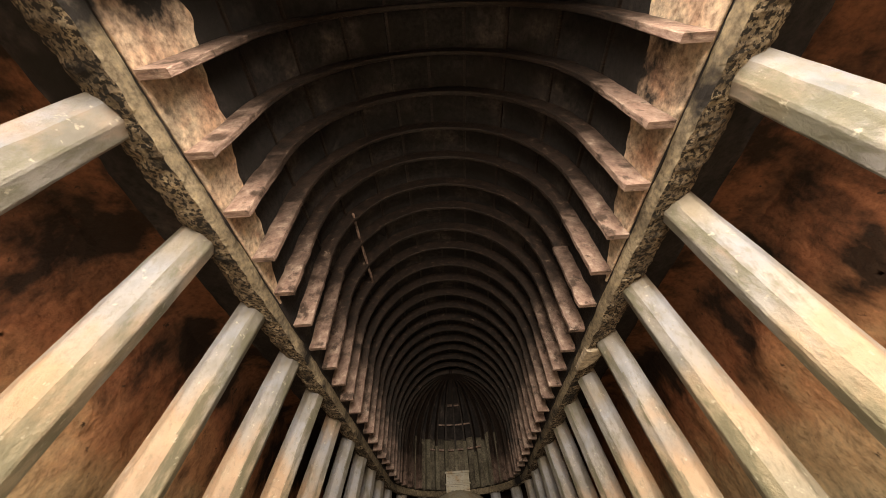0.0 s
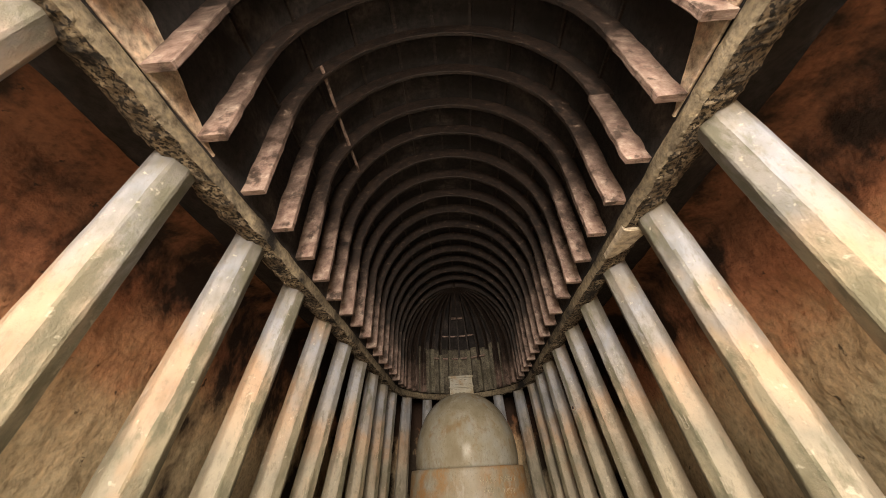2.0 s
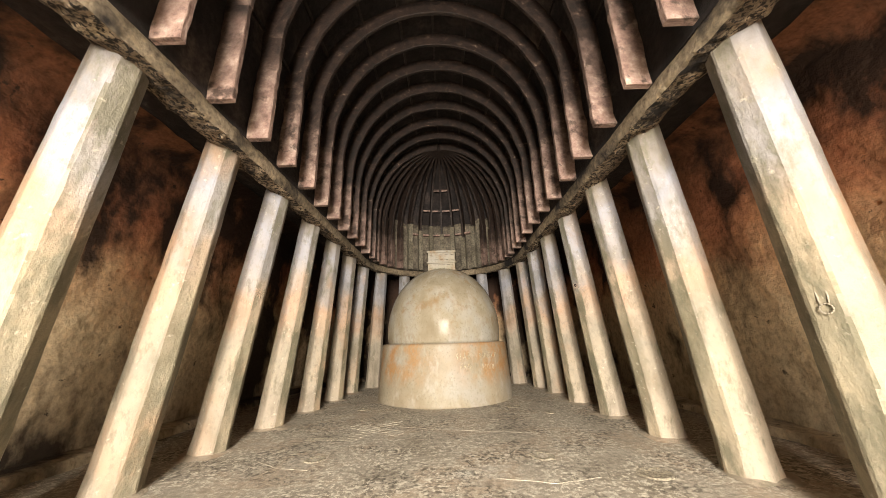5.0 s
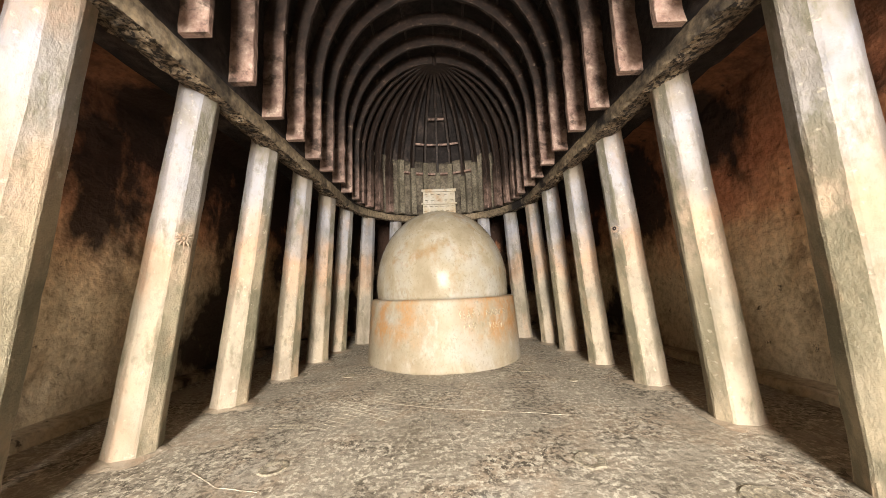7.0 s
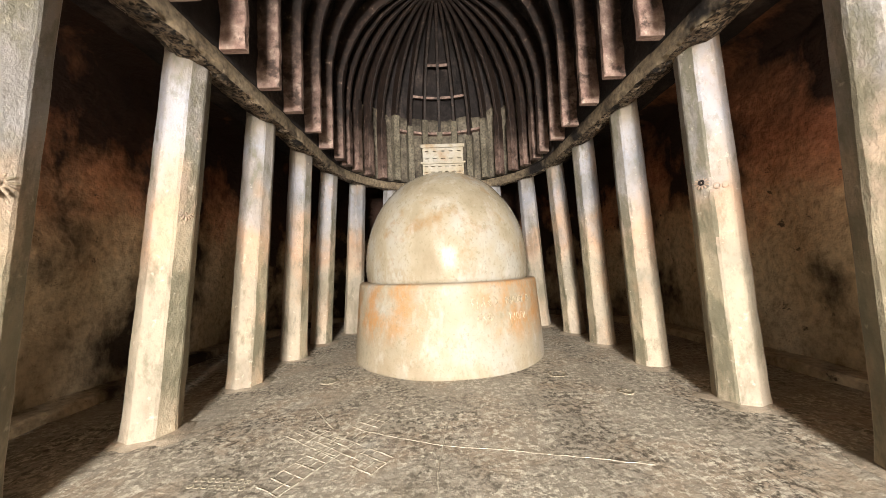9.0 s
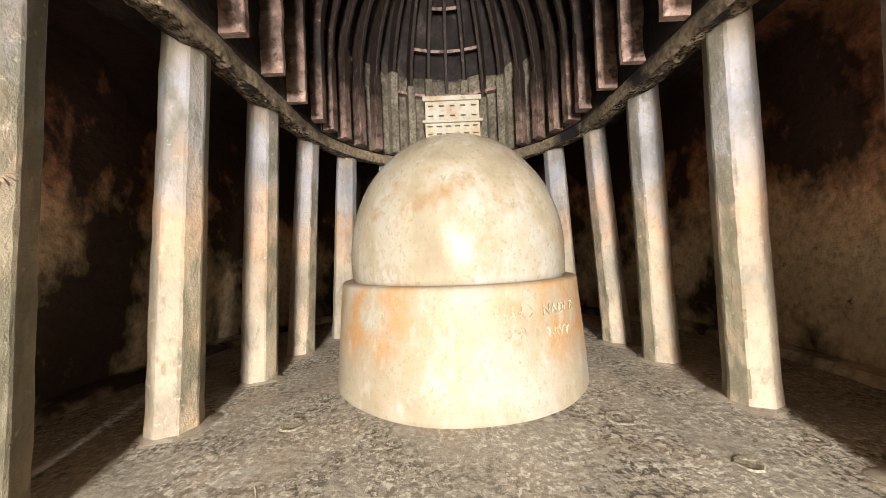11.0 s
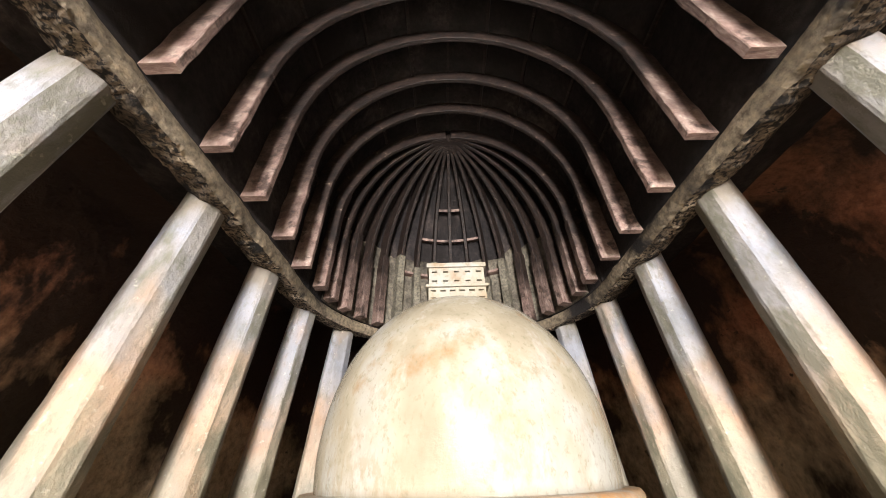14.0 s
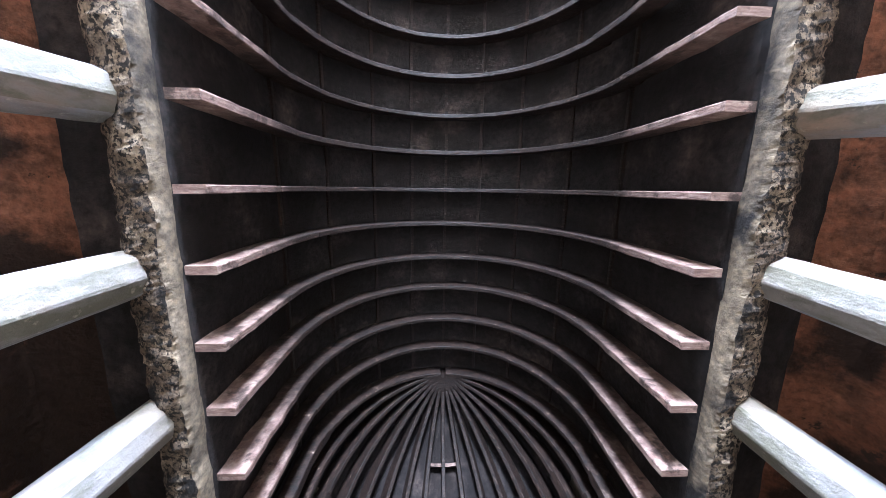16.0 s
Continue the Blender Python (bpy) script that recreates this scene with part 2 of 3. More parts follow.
# darker copy for nave-facing sides: lichen tint plus their shade in the tones
PILLAR_GREY = pillar_stone("pillar_stone_lichen_shaded", [(0.0, (0.287, 0.24, 0.172)), (0.3, (0.211, 0.188, 0.132)), (0.48, (0.245, 0.209, 0.148)), (0.60, (0.287, 0.224, 0.167)),
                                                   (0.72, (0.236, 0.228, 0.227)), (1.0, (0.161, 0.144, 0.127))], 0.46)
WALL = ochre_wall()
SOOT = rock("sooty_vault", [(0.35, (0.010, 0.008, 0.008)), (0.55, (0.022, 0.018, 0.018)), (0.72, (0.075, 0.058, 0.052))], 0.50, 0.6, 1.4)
EARTH = rock("dry_earth", [(0.3, (0.30, 0.24, 0.17)), (0.5, (0.40, 0.33, 0.25)), (0.7, (0.48, 0.41, 0.32))], 0.9, 0.4)
BEAM = rock("architrave_face", [(0.3, (0.11, 0.085, 0.058)), (0.5, (0.195, 0.155, 0.105)), (0.7, (0.32, 0.26, 0.185))], 0.52, 0.9, 1.6, 0.12)
CHIPS = rock("architrave_chipped", [(0.3, (0.11, 0.08, 0.055)), (0.5, (0.21, 0.16, 0.11)), (0.66, (0.46, 0.37, 0.26))], 0.54, 1.0, 4.2, 0.10, 0.50)
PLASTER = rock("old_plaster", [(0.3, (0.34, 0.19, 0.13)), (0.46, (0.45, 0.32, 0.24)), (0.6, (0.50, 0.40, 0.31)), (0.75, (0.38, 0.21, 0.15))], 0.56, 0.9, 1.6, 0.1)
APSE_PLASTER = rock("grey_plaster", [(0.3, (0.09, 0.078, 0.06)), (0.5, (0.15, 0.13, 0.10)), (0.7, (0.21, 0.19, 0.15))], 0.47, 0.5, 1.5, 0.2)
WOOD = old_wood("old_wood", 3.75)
# apse ribs turn dark lower down: the apse's fading light put in the colour
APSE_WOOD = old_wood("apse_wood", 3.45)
GREY_PLANK = rock("grey_plank", [(0.3, (0.085, 0.075, 0.055)), (0.5, (0.135, 0.12, 0.09)), (0.7, (0.20, 0.18, 0.14))], 0.56, 0.4, 2.0, 0.2)
PALE_WOOD = old_wood("pale_old_wood", 6.6)
FLOOR = floor_stone()
STUPA = stupa_stone(False)
DRUM = stupa_stone(True)


# ---- building helpers ----
def mesh_of(name, verts, faces, material, smooth=False):
    me = bpy.data.meshes.new(name)
    me.from_pydata([tuple(v) for v in verts], [], faces)
    me.update()
    me.materials.append(material)
    if smooth:
        me.polygons.foreach_set("use_smooth", [True] * len(me.polygons))
    return me


def part(name, bm, material, parent, label=""):
    me = bpy.data.meshes.new(name)
    bmesh.ops.recalc_face_normals(bm, faces=bm.faces)
    bm.to_mesh(me)
    bm.free()
    me.materials.append(material)
    ob = new(name, me)
    ob.parent = parent
    return tagged(ob, label)


def shell(name, inner, outer, nu, nv, material, smooth=True):
    """A closed slab between two surfaces, each a function of u and v in 0..1."""
    verts, faces = [], []
    w = nv + 1
    for fn in (inner, outer):
        for i in range(nu + 1):
            for j in range(w):
                verts.append(fn(i / nu, j / nv))
    n = (nu + 1) * w
    for i in range(nu):
        for j in range(nv):
            a = i * w + j
            faces.append((a, a + 1, a + w + 1, a + w))
            faces.append((n + a, n + a + w, n + a + w + 1, n + a + 1))
    for i in range(nu):
        for j in (0, nv):
            a = i * w + j
            faces.append((a, a + w, n + a + w, n + a))
    for j in range(nv):
        for i in (0, nu):
            a = i * w + j
            faces.append((a, n + a, n + a + 1, a + 1))
    return new(name, mesh_of(name, verts, faces, material, smooth))


def rough(p, size, amount, seed=0.0):
    return noise.fractal(Vector(p) * size + Vector((seed, seed * 1.7, -seed)), 0.9, 2.0, 4) * amount


# ---- plan ----
Y0 = 15.3            # where the straight hall ends and the round apse begins
Y_MOUTH = -0.7       # the open front of the hall
SPRING, BREAK_Z = 3.99, 5.35
HALF, RISE = 2.08, 2.45
ARCH = 3.75          # share of the section that the arch takes beside its upright limbs
WALL_X = 5.05
TOP_Z = 3.88         # pillar tops, under the beam
BEAM_TOP = 4.0
L_STRAIGHT = Y0 - Y_MOUTH


def track(d, s):
    """A point on the plan at distance d from the axis: up the left side, round the apse, back on the right; s in 0..1. Also the way outwards."""
    arc = math.pi * 3.0
    total = 2 * L_STRAIGHT + arc
    q = s * total
    if q < L_STRAIGHT:
        return Vector((-d, Y_MOUTH + q, 0)), Vector((-1, 0, 0))
    if q > L_STRAIGHT + arc:
        return Vector((d, Y0 - (q - L_STRAIGHT - arc), 0)), Vector((1, 0, 0))
    a = math.pi - (q - L_STRAIGHT) / 3.0
    w = Vector((math.cos(a), math.sin(a), 0))
    return Vector((0, Y0, 0)) + w * d, w


def profile(s, off):
    """Section of the vault at s in 0..1 from the left springing over the crown to the right one, off metres outside the ribs' inner edge."""
    limb = BREAK_Z - SPRING
    q = s * (2 * limb + ARCH)
    if q < limb:
        return -(HALF + off), SPRING + q
    if q > limb + ARCH:
        return HALF + off, SPRING + (2 * limb + ARCH - q)
    a = math.pi * (1 - (q - limb) / ARCH)
    return (HALF + off) * math.cos(a), BREAK_Z + (RISE + off) * math.sin(a)


# ---- setting ----
def floor_point(u, v, drop):
    x, y = -9 + 18 * u, -14 + 36 * v
    return (x, y, rough((x, y, 0), 0.7, 0.014) + rough((x, y, 3), 4, 0.004) - drop)


tagged(shell("floor", lambda u, v: floor_point(u, v, 0), lambda u, v: floor_point(u, v, 0.4), 120, 220, FLOOR), "worn grey-brown rock floor with pale scuffs", "floor", kind="structure")
tagged(new("ground", mesh_of("ground", [(-400, -400, -0.06), (400, -400, -0.06), (400, 400, -0.06), (-400, 400, -0.06)], [(0, 1, 2, 3)], EARTH)), "bare earth outside the cave mouth", "ground", kind="structure")


def wall_point(u, v, out):
    p, w = track(WALL_X + out, u)
    z = -0.1 + 4.9 * v
    lean = 0.12 * v
    r = 0.0 if out else rough((p.x, p.y, z), 0.6, 0.10) + rough((p.x, p.y, z), 2.6, 0.035) + rough((p.x, p.y, z), 7, 0.014)
    q = p - w * (lean + r)
    return (q.x, q.y, z)


def sockets(ob, spots):
    """Small square beam holes sunk into the wall."""
    bm = bmesh.new()
    bm.from_mesh(ob.data)
    bm.faces.ensure_lookup_table()
    for x, y, z in spots:
        at = Vector((x, y, z))
        f = min((f for f in bm.faces if abs(f.calc_center_median().x) < WALL_X + 0.2), key=lambda f: (f.calc_center_median() - at).length_squared)
        n = Vector((1 if x > 0 else -1, 0, 0))
        bmesh.ops.inset_individual(bm, faces=[f], thickness=0.012)
        made = bmesh.ops.extrude_face_region(bm, geom=[f])
        for v in made["geom"]:
            if isinstance(v, bmesh.types.BMVert):
                v.co += n * 0.14
        bmesh.ops.delete(bm, geom=[f], context="FACES")
        bm.faces.ensure_lookup_table()
    bm.to_mesh(ob.data)
    bm.free()
    return ob


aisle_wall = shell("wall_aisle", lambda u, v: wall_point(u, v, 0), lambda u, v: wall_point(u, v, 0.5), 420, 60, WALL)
sockets(aisle_wall, [(WALL_X, 4.45, 3.3), (WALL_X, 6.4, 3.1), (WALL_X, 7.8, 2.9), (WALL_X, 9.0, 2.8), (WALL_X, 10.9, 2.6), (WALL_X, 11.5, 2.5), (WALL_X, 12.1, 2.45),
                     (-WALL_X, 4.5, 3.3), (-WALL_X, 9.0, 2.75), (-WALL_X, 10.36, 2.65), (-WALL_X, 10.93, 2.66)])
tagged(aisle_wall, "rough brown rock-cut aisle wall with soot stains and painted shade", "wall", kind="structure")


def ledge():
    """A low worn step along the foot of the aisle wall."""
    verts, faces = [], []
    ring = [(WALL_X - 0.34, -0.05), (WALL_X - 0.33, 0.10), (WALL_X - 0.30, 0.13), (WALL_X + 0.2, 0.16), (WALL_X + 0.2, -0.05)]
    n, k = 400, len(ring)
    for i in range(n + 1):
        for j, (d, z) in enumerate(ring):
            p, w = track(d, i / n)
            r = rough((p.x, p.y, z), 2, 0.05) if j < 3 else 0
            verts.append((p.x + w.x * r, p.y + w.y * r, z + (rough((p.y, p.x, z), 3, 0.02) if 0 < j < 4 else 0)))
    for i in range(n):
        for j in range(k):
            a, b2 = i * k + j, i * k + (j + 1) % k
            faces.append((a, b2, b2 + k, a + k))
    faces += [tuple(range(k)), tuple(reversed(range(n * k, n * k + k)))]
    return new("baseboard_ledge", mesh_of("baseboard_ledge", verts, faces, WALL))


tagged(ledge(), "low worn rock ledge at the foot of the aisle wall", "ledge", kind="structure")


def aisle_point(u, v, up):
    a = v * math.pi / 2
    d = 2.95 + (WALL_X - 2.95) * math.cos(a) if not up else 2.95 + (WALL_X + 0.1 - 2.95) * math.cos(a)
    p, w = track(d, u)
    z = 4.62 + 0.55 * math.sin(a) + up
    z += 0.0 if up else rough((p.x, p.y, z), 1.2, 0.06)
    return (p.x, p.y, z)


tagged(shell("ceiling_aisle", lambda u, v: aisle_point(u, v, 0), lambda u, v: aisle_point(u, v, 0.3), 200, 12, WALL), "soot-stained red-brown curved aisle ceiling, shade painted in", "ceiling", kind="structure")


def beam_ring():
    """The rock beam that the pillars carry, round the whole nave."""
    ring = [(2.38, BEAM_TOP), (2.365, 3.92), (2.37, 3.84), (2.39, 3.80), (2.45, 3.80), (2.54, 3.81), (2.64, 3.83), (2.74, 3.88), (2.81, 3.96), (2.86, 4.06), (2.88, 5.1), (2.5, 5.1), (2.46, 4.6), (2.42, 4.01)]
    verts, faces = [], []
    n, k = 1400, len(ring)
    for i in range(n + 1):
        for j, (d, z) in enumerate(ring):
            p, w = track(d, i / n)
            r = rough((p.x, p.y, z), 2.0, 0.030) + rough((p.x, p.y, z * 2), 9, 0.022) if 3 <= j <= 8 else (rough((p.x, p.y, z), 2.0, 0.012) if j < 3 else 0)
            rz = rough((p.y, p.x, z + 5), 3.0, 0.022) + rough((p.y, p.x, z), 12, 0.024) if 4 <= j <= 8 else 0
            verts.append((p.x + w.x * r, p.y + w.y * r, z + rz))
    for i in range(n):
        for j in range(k):
            a, b2 = i * k + j, i * k + (j + 1) % k
            faces.append((a, b2, b2 + k, a + k))
    faces += [tuple(range(k)), tuple(reversed(range(n * k, n * k + k)))]
    me = mesh_of("trim_architrave", verts, faces, BEAM)
    me.materials.append(CHIPS)
    me.polygons.foreach_set("material_index", [1 if q < n * k and 3 <= q % k <= 8 else 0 for q in range(len(faces))])
    return new("trim_architrave", me)


# filler slab over the pillar tops; its black paints in the aisle's shade
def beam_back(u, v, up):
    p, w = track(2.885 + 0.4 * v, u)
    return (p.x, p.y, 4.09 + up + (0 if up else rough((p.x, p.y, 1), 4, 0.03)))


tagged(shell("trim_beam_back", lambda u, v: beam_back(u, v, 0), lambda u, v: beam_back(u, v, 0.95), 300, 6, SOOT), "filler slab above the pillar tops on the aisle side, painted shade-dark", "beam", kind="structure")
tagged(beam_ring(), "broken rock-cut beam along the pillar tops, soot-stained", "beam", kind="structure")


def dressed_soffit():
    """A stretch of the beam's underside that is still smooth, broken off slantwise."""
    bm = bmesh.new()
    outline = [(2.362, 6.66), (2.362, 7.36), (2.45, 7.31), (2.53, 7.22), (2.585, 7.08), (2.64, 6.95), (2.67, 6.80), (2.69, 6.66)]
    low = [bm.verts.new((x, y, 3.762)) for x, y in outline]
    high = [bm.verts.new((x, y, 3.86)) for x, y in outline]
    bm.faces.new(low[::-1])
    bm.faces.new(high)
    for i in range(len(outline)):
        j = (i + 1) % len(outline)
        bm.faces.new((low[i], low[j], high[j], high[i]))
    bmesh.ops.bevel(bm, geom=[e for e in bm.edges if e.verts[0].co.z < 3.8 and e.verts[1].co.z < 3.8], offset=0.012, segments=2, affect="EDGES")
    return part("trim_dressed_soffit", bm, EARTH, None)


tagged(dressed_soffit(), "smooth tan remnant of the beam's dressed underside", "beam", kind="structure")

OFF = 0.30


def vault_point(u, v, up):
    x, z = profile(u, OFF + up)
    y = Y_MOUTH + (Y0 - Y_MOUTH) * v
    if not up:
        r = rough((x, y, z), 1.6, 0.025) + rough((x, y, z), 6, 0.008)
        x, z = x * (1 - r / 2.4), z - r * 0.6
    return (x, y, z)


tagged(shell("ceiling_vault", lambda u, v: vault_point(u, v, 0), lambda u, v: vault_point(u, v, 0.35), 72, 180, SOOT), "soot-blackened barrel vault of the nave", "ceiling", kind="structure")


def dome_point(u, v, up):
    x, z = profile(0.5 * v, OFF + up)
    a = math.pi * u
    d = -x
    if not up:
        d -= rough((d * math.cos(a), d * math.sin(a), z), 1.6, 0.025)
    return (d * math.cos(a), Y0 + d * math.sin(a), z)


tagged(shell("ceiling_apse", lambda u, v: dome_point(u, v, 0), lambda u, v: dome_point(u, v, 0.35), 96, 40, SOOT), "soot-blackened half dome over the apse", "ceiling", kind="structure")


# plaster left on the feet of the vault, near the mouth and round the apse
def foot_point(side, u, v, out):
    y = Y_MOUTH + 0.05 + 5.8 * u
    top = max(0.03, (1.1 + 0.3 * noise.noise(Vector((y * 1.3, side, 0))) + 0.12 * noise.noise(Vector((y * 5, side, 2)))) * (1 - u ** 2.5))
    z = SPRING + 0.02 + top * v
    x = HALF + OFF - 0.035 + out - (0 if out else rough((y, z, side), 3, 0.015))
    return (side * x, y, z)


for side in (-1, 1):
    tagged(shell("trim_vault_foot", lambda u, v: foot_point(side, u, v, 0), lambda u, v: foot_point(side, u, v, 0.03), 90, 14, PLASTER), "patch of red and cream plaster between the rib feet", "plaster", kind="structure")


def apse_foot(u, v, out):
    a = math.pi * (0.06 + 0.88 * u)
    top = 0.24 + 0.012 * noise.noise(Vector((u * 14, 0, 0))) + 0.006 * noise.noise(Vector((u * 50, 3, 0)))
    x, z = profile(0.004 + top * v, OFF - 0.045 + out)
    d = -x - (0 if out else rough((u * 7, z, 9), 3, 0.012))
    return (d * math.cos(a), Y0 + d * math.sin(a), z)


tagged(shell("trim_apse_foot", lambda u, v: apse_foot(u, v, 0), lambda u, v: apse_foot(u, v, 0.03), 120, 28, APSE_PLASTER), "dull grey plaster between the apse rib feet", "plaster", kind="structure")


# the rock face round the mouth
def front_wall():
    bm = bmesh.new()
    outer = [(-12, -0.1), (-12, 14), (12, 14), (12, -0.1)]
    inner = [(-(WALL_X), -0.1), (-(WALL_X), 4.5)] + [profile(i / 24, OFF) for i in range(25)] + [(WALL_X, 4.5), (WALL_X, -0.1)]
    front = [bm.verts.new((x, Y_MOUTH - 0.8, z)) for x, z in outer + inner[::-1]]
    back = [bm.verts.new((x, Y_MOUTH - 0.003, z)) for x, z in outer + inner[::-1]]
    bm.faces.new(front)
    bm.faces.new(back[::-1])
    n = len(front)
    for i in range(n):
        bm.faces.new((front[i], back[i], back[(i + 1) % n], front[(i + 1) % n]))
    bmesh.ops.triangulate(bm, faces=bm.faces)
    return part("wall_front", bm, WALL, None)


tagged(front_wall(), "rock face around the open cave mouth", "wall", kind="structure")


# ---- pillars ----
def stone_pillar(base, lean, seed):
    """An eight-sided shaft that leans inwards and narrows to the top, with worn arrises."""
    rnd = random.Random(seed)
    levels = 26
    verts, faces = [], []
    a0 = math.atan2(lean.y, lean.x) if abs(base.x) < 2.8 else 0.0
    turn = rnd.uniform(-0.03, 0.03)
    wide = rnd.uniform(0.97, 1.03)
    for i in range(levels + 1):
        f = i / levels
        z = -0.05 + f * (TOP_Z + 0.20)
        c = lean * f
        flat = (0.232 - 0.04 * f) * wide
        for k in range(8):
            for e in (-1, 1):
                a = a0 + turn + k * math.pi / 4
                corner = flat / math.cos(math.pi / 8)
                side = Vector((-math.sin(a), math.cos(a), 0))
                wear = 0.010 + 0.016 * abs(noise.noise(Vector((k * 3.1, z * 3.3, seed))))
                p = Vector((math.cos(a), math.sin(a), 0)) * (corner - wear * 0.55) + side * e * wear
                p *= 1 + rough((p.x * 2, p.y * 2, z * 0.8), 1.0, 0.03, seed) + rough((p.x, p.y, z), 5, 0.016, seed)
                p *= 1 + 0.06 * max(0.0, 1 - f * 13)
                verts.append((p.x + c.x, p.y + c.y, z))
    for i in range(levels):
        for j in range(16):
            a, b2 = i * 16 + j, i * 16 + (j + 1) % 16
            faces.append((a, b2, b2 + 16, a + 16))
    faces.append(tuple(range(levels * 16, levels * 16 + 16)))
    faces.append(tuple(reversed(range(16))))
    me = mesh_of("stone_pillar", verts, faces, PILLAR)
    # the faces turned to the nave: grey-green lichen, with their shade painted in
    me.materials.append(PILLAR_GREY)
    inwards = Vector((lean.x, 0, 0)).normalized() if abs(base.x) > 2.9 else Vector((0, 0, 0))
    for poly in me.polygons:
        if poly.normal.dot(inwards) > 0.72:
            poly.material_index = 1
    ob = new("stone_pillar", me)
    ob.location = base
    return tagged(ob, "tall octagonal rock-cut pillar, cream and rust stained, leaning inwards", "pillar", "pillars round the nave")


TOP_X = 2.68
PILLAR_Y, PILLAR_STEP = 12.0, 1.35
FOOT = {-1: 0.08, 1: 0.26}   # how much further in the feet stand than the tops
pillars = {}
for side in (-1, 1):
    for k in range(-9, 3):
        y = PILLAR_Y + k * PILLAR_STEP
        in_by = FOOT[side]
        x = 3.20 - 0.08 * max(-1.2, min(2.2, y - 12.0)) if side > 0 else 3.22 - 0.11 * max(-1.5, min(2.2, y - 12.0))
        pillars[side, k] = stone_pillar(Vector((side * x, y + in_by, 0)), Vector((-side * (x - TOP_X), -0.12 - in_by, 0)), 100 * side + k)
for k in range(8):
    a = radians(13 + 22 * k)
    w = Vector((math.cos(a), math.sin(a), 0))
    pillars[0, k] = stone_pillar(Vector((0, Y0, 0)) + w * 2.98, -w * (2.98 - TOP_X), 300 + k)


# ---- ribs ----
def swept(points, ways, y_way, thick, depth, seed):
    """A plank bent along points; ways lead outwards from the vault's inside."""
    bm = bmesh.new()
    rings = []
    for i, (p, w) in enumerate(zip(points, ways)):
        d = depth * (1 + 0.10 * noise.noise(Vector((i * 0.35, seed, 0))))
        t = thick * (1 + 0.12 * noise.noise(Vector((i * 0.5, seed, 7))))
        q = p + w * 0.02 * noise.noise(Vector((i * 0.6, seed, 3)))
        b = 0.008
        ring = []
        for x, s in ((0, -t / 2 + b), (b, -t / 2), (d, -t / 2), (d, t / 2), (b, t / 2), (0, t / 2 - b)):
            ring.append(bm.verts.new(q + w * x + y_way * s))
        rings.append(ring)
    for r0, r1 in zip(rings, rings[1:]):
        for j in range(6):
            bm.faces.new((r0[j], r0[(j + 1) % 6], r1[(j + 1) % 6], r1[j]))
    bm.faces.new(rings[0][::-1])
    bm.faces.new(rings[-1])
    return bm


def outward(s):
    x0, z0 = profile(max(0.0, s - 0.002), 0)
    x1, z1 = profile(min(1.0, s + 0.002), 0)
    t = Vector((x1 - x0, 0, z1 - z0)).normalized()
    return Vector((-t.z, 0, t.x))


def vault_rib(y, seed):
    rnd = random.Random(seed)
    rib = new("vault_rib")
    rib.location = (0, y + rnd.uniform(-0.02, 0.02), 0)
    cuts = [0.0, 0.24 + rnd.uniform(-0.05, 0.04), 0.76 + rnd.uniform(-0.04, 0.05), 1.0]
    thick = 0.068 + rnd.uniform(-0.01, 0.014)
    for k in range(3):
        s0, s1 = cuts[k], cuts[k + 1]
        n = 12 if k != 1 else 26
        shift = 0.0 if k == 1 else rnd.uniform(-0.032, 0.012)
        pts, ways = [], []
        for i in range(n + 1):
            s = s0 + (s1 - s0) * i / n
            x, z = profile(s, shift)
            drop = 0.0
            if (k == 0 and i == 0) or (k == 2 and i == n):
                drop = rnd.uniform(-0.03, 0.02)
            pts.append(Vector((x, 0, z + drop)))
            ways.append(outward(s))
        dep = OFF + 0.03 if k == 1 else 0.27
        part("crown_plank" if k == 1 else "foot_plank", swept(pts, ways, Vector((0, 1, 0)), thick + (0.006 if k != 1 else 0), dep, seed + k * 11), WOOD, rib, "dark arched plank" if k == 1 else "paler pinkish-grey foot plank")
    return tagged(rib, "curved teak rib under the vault, weathered grey-brown", "rib", "ribs of the vault")


RIB_Y, RIB_STEP = 2.87, 0.693
for k in range(-4, 18):
    vault_rib(RIB_Y + RIB_STEP * k, 40 + k)


def apse_rib(angle, seed, grey):
    rnd = random.Random(seed)
    w3 = Vector((math.cos(angle), math.sin(angle), 0))
    across = Vector((-w3.y, w3.x, 0))
    rib = new("apse_rib")
    rib.location = (0, Y0, 0)
    cut = 0.24 + rnd.uniform(-0.05, 0.04)
    for k, (s0, s1, n) in enumerate(((0.0, cut, 12), (cut, 0.495, 18))):
        pts, ways = [], []
        for i in range(n + 1):
            s = s0 + (s1 - s0) * i / n
            x, z = profile(s, 0)
            o = outward(s)
            pts.append(w3 * -x + Vector((0, 0, z)))
            ways.append(w3 * -o.x + Vector((0, 0, o.z)))
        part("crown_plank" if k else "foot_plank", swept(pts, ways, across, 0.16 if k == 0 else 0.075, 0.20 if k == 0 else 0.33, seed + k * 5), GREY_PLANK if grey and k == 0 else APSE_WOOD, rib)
    return tagged(rib, "curved teak rib fanning over the apse, weathered brown", "rib", "ribs of the apse")


for k in range(17):
    apse_rib(math.pi * k / 16, 200 + k, 4 < k < 12)


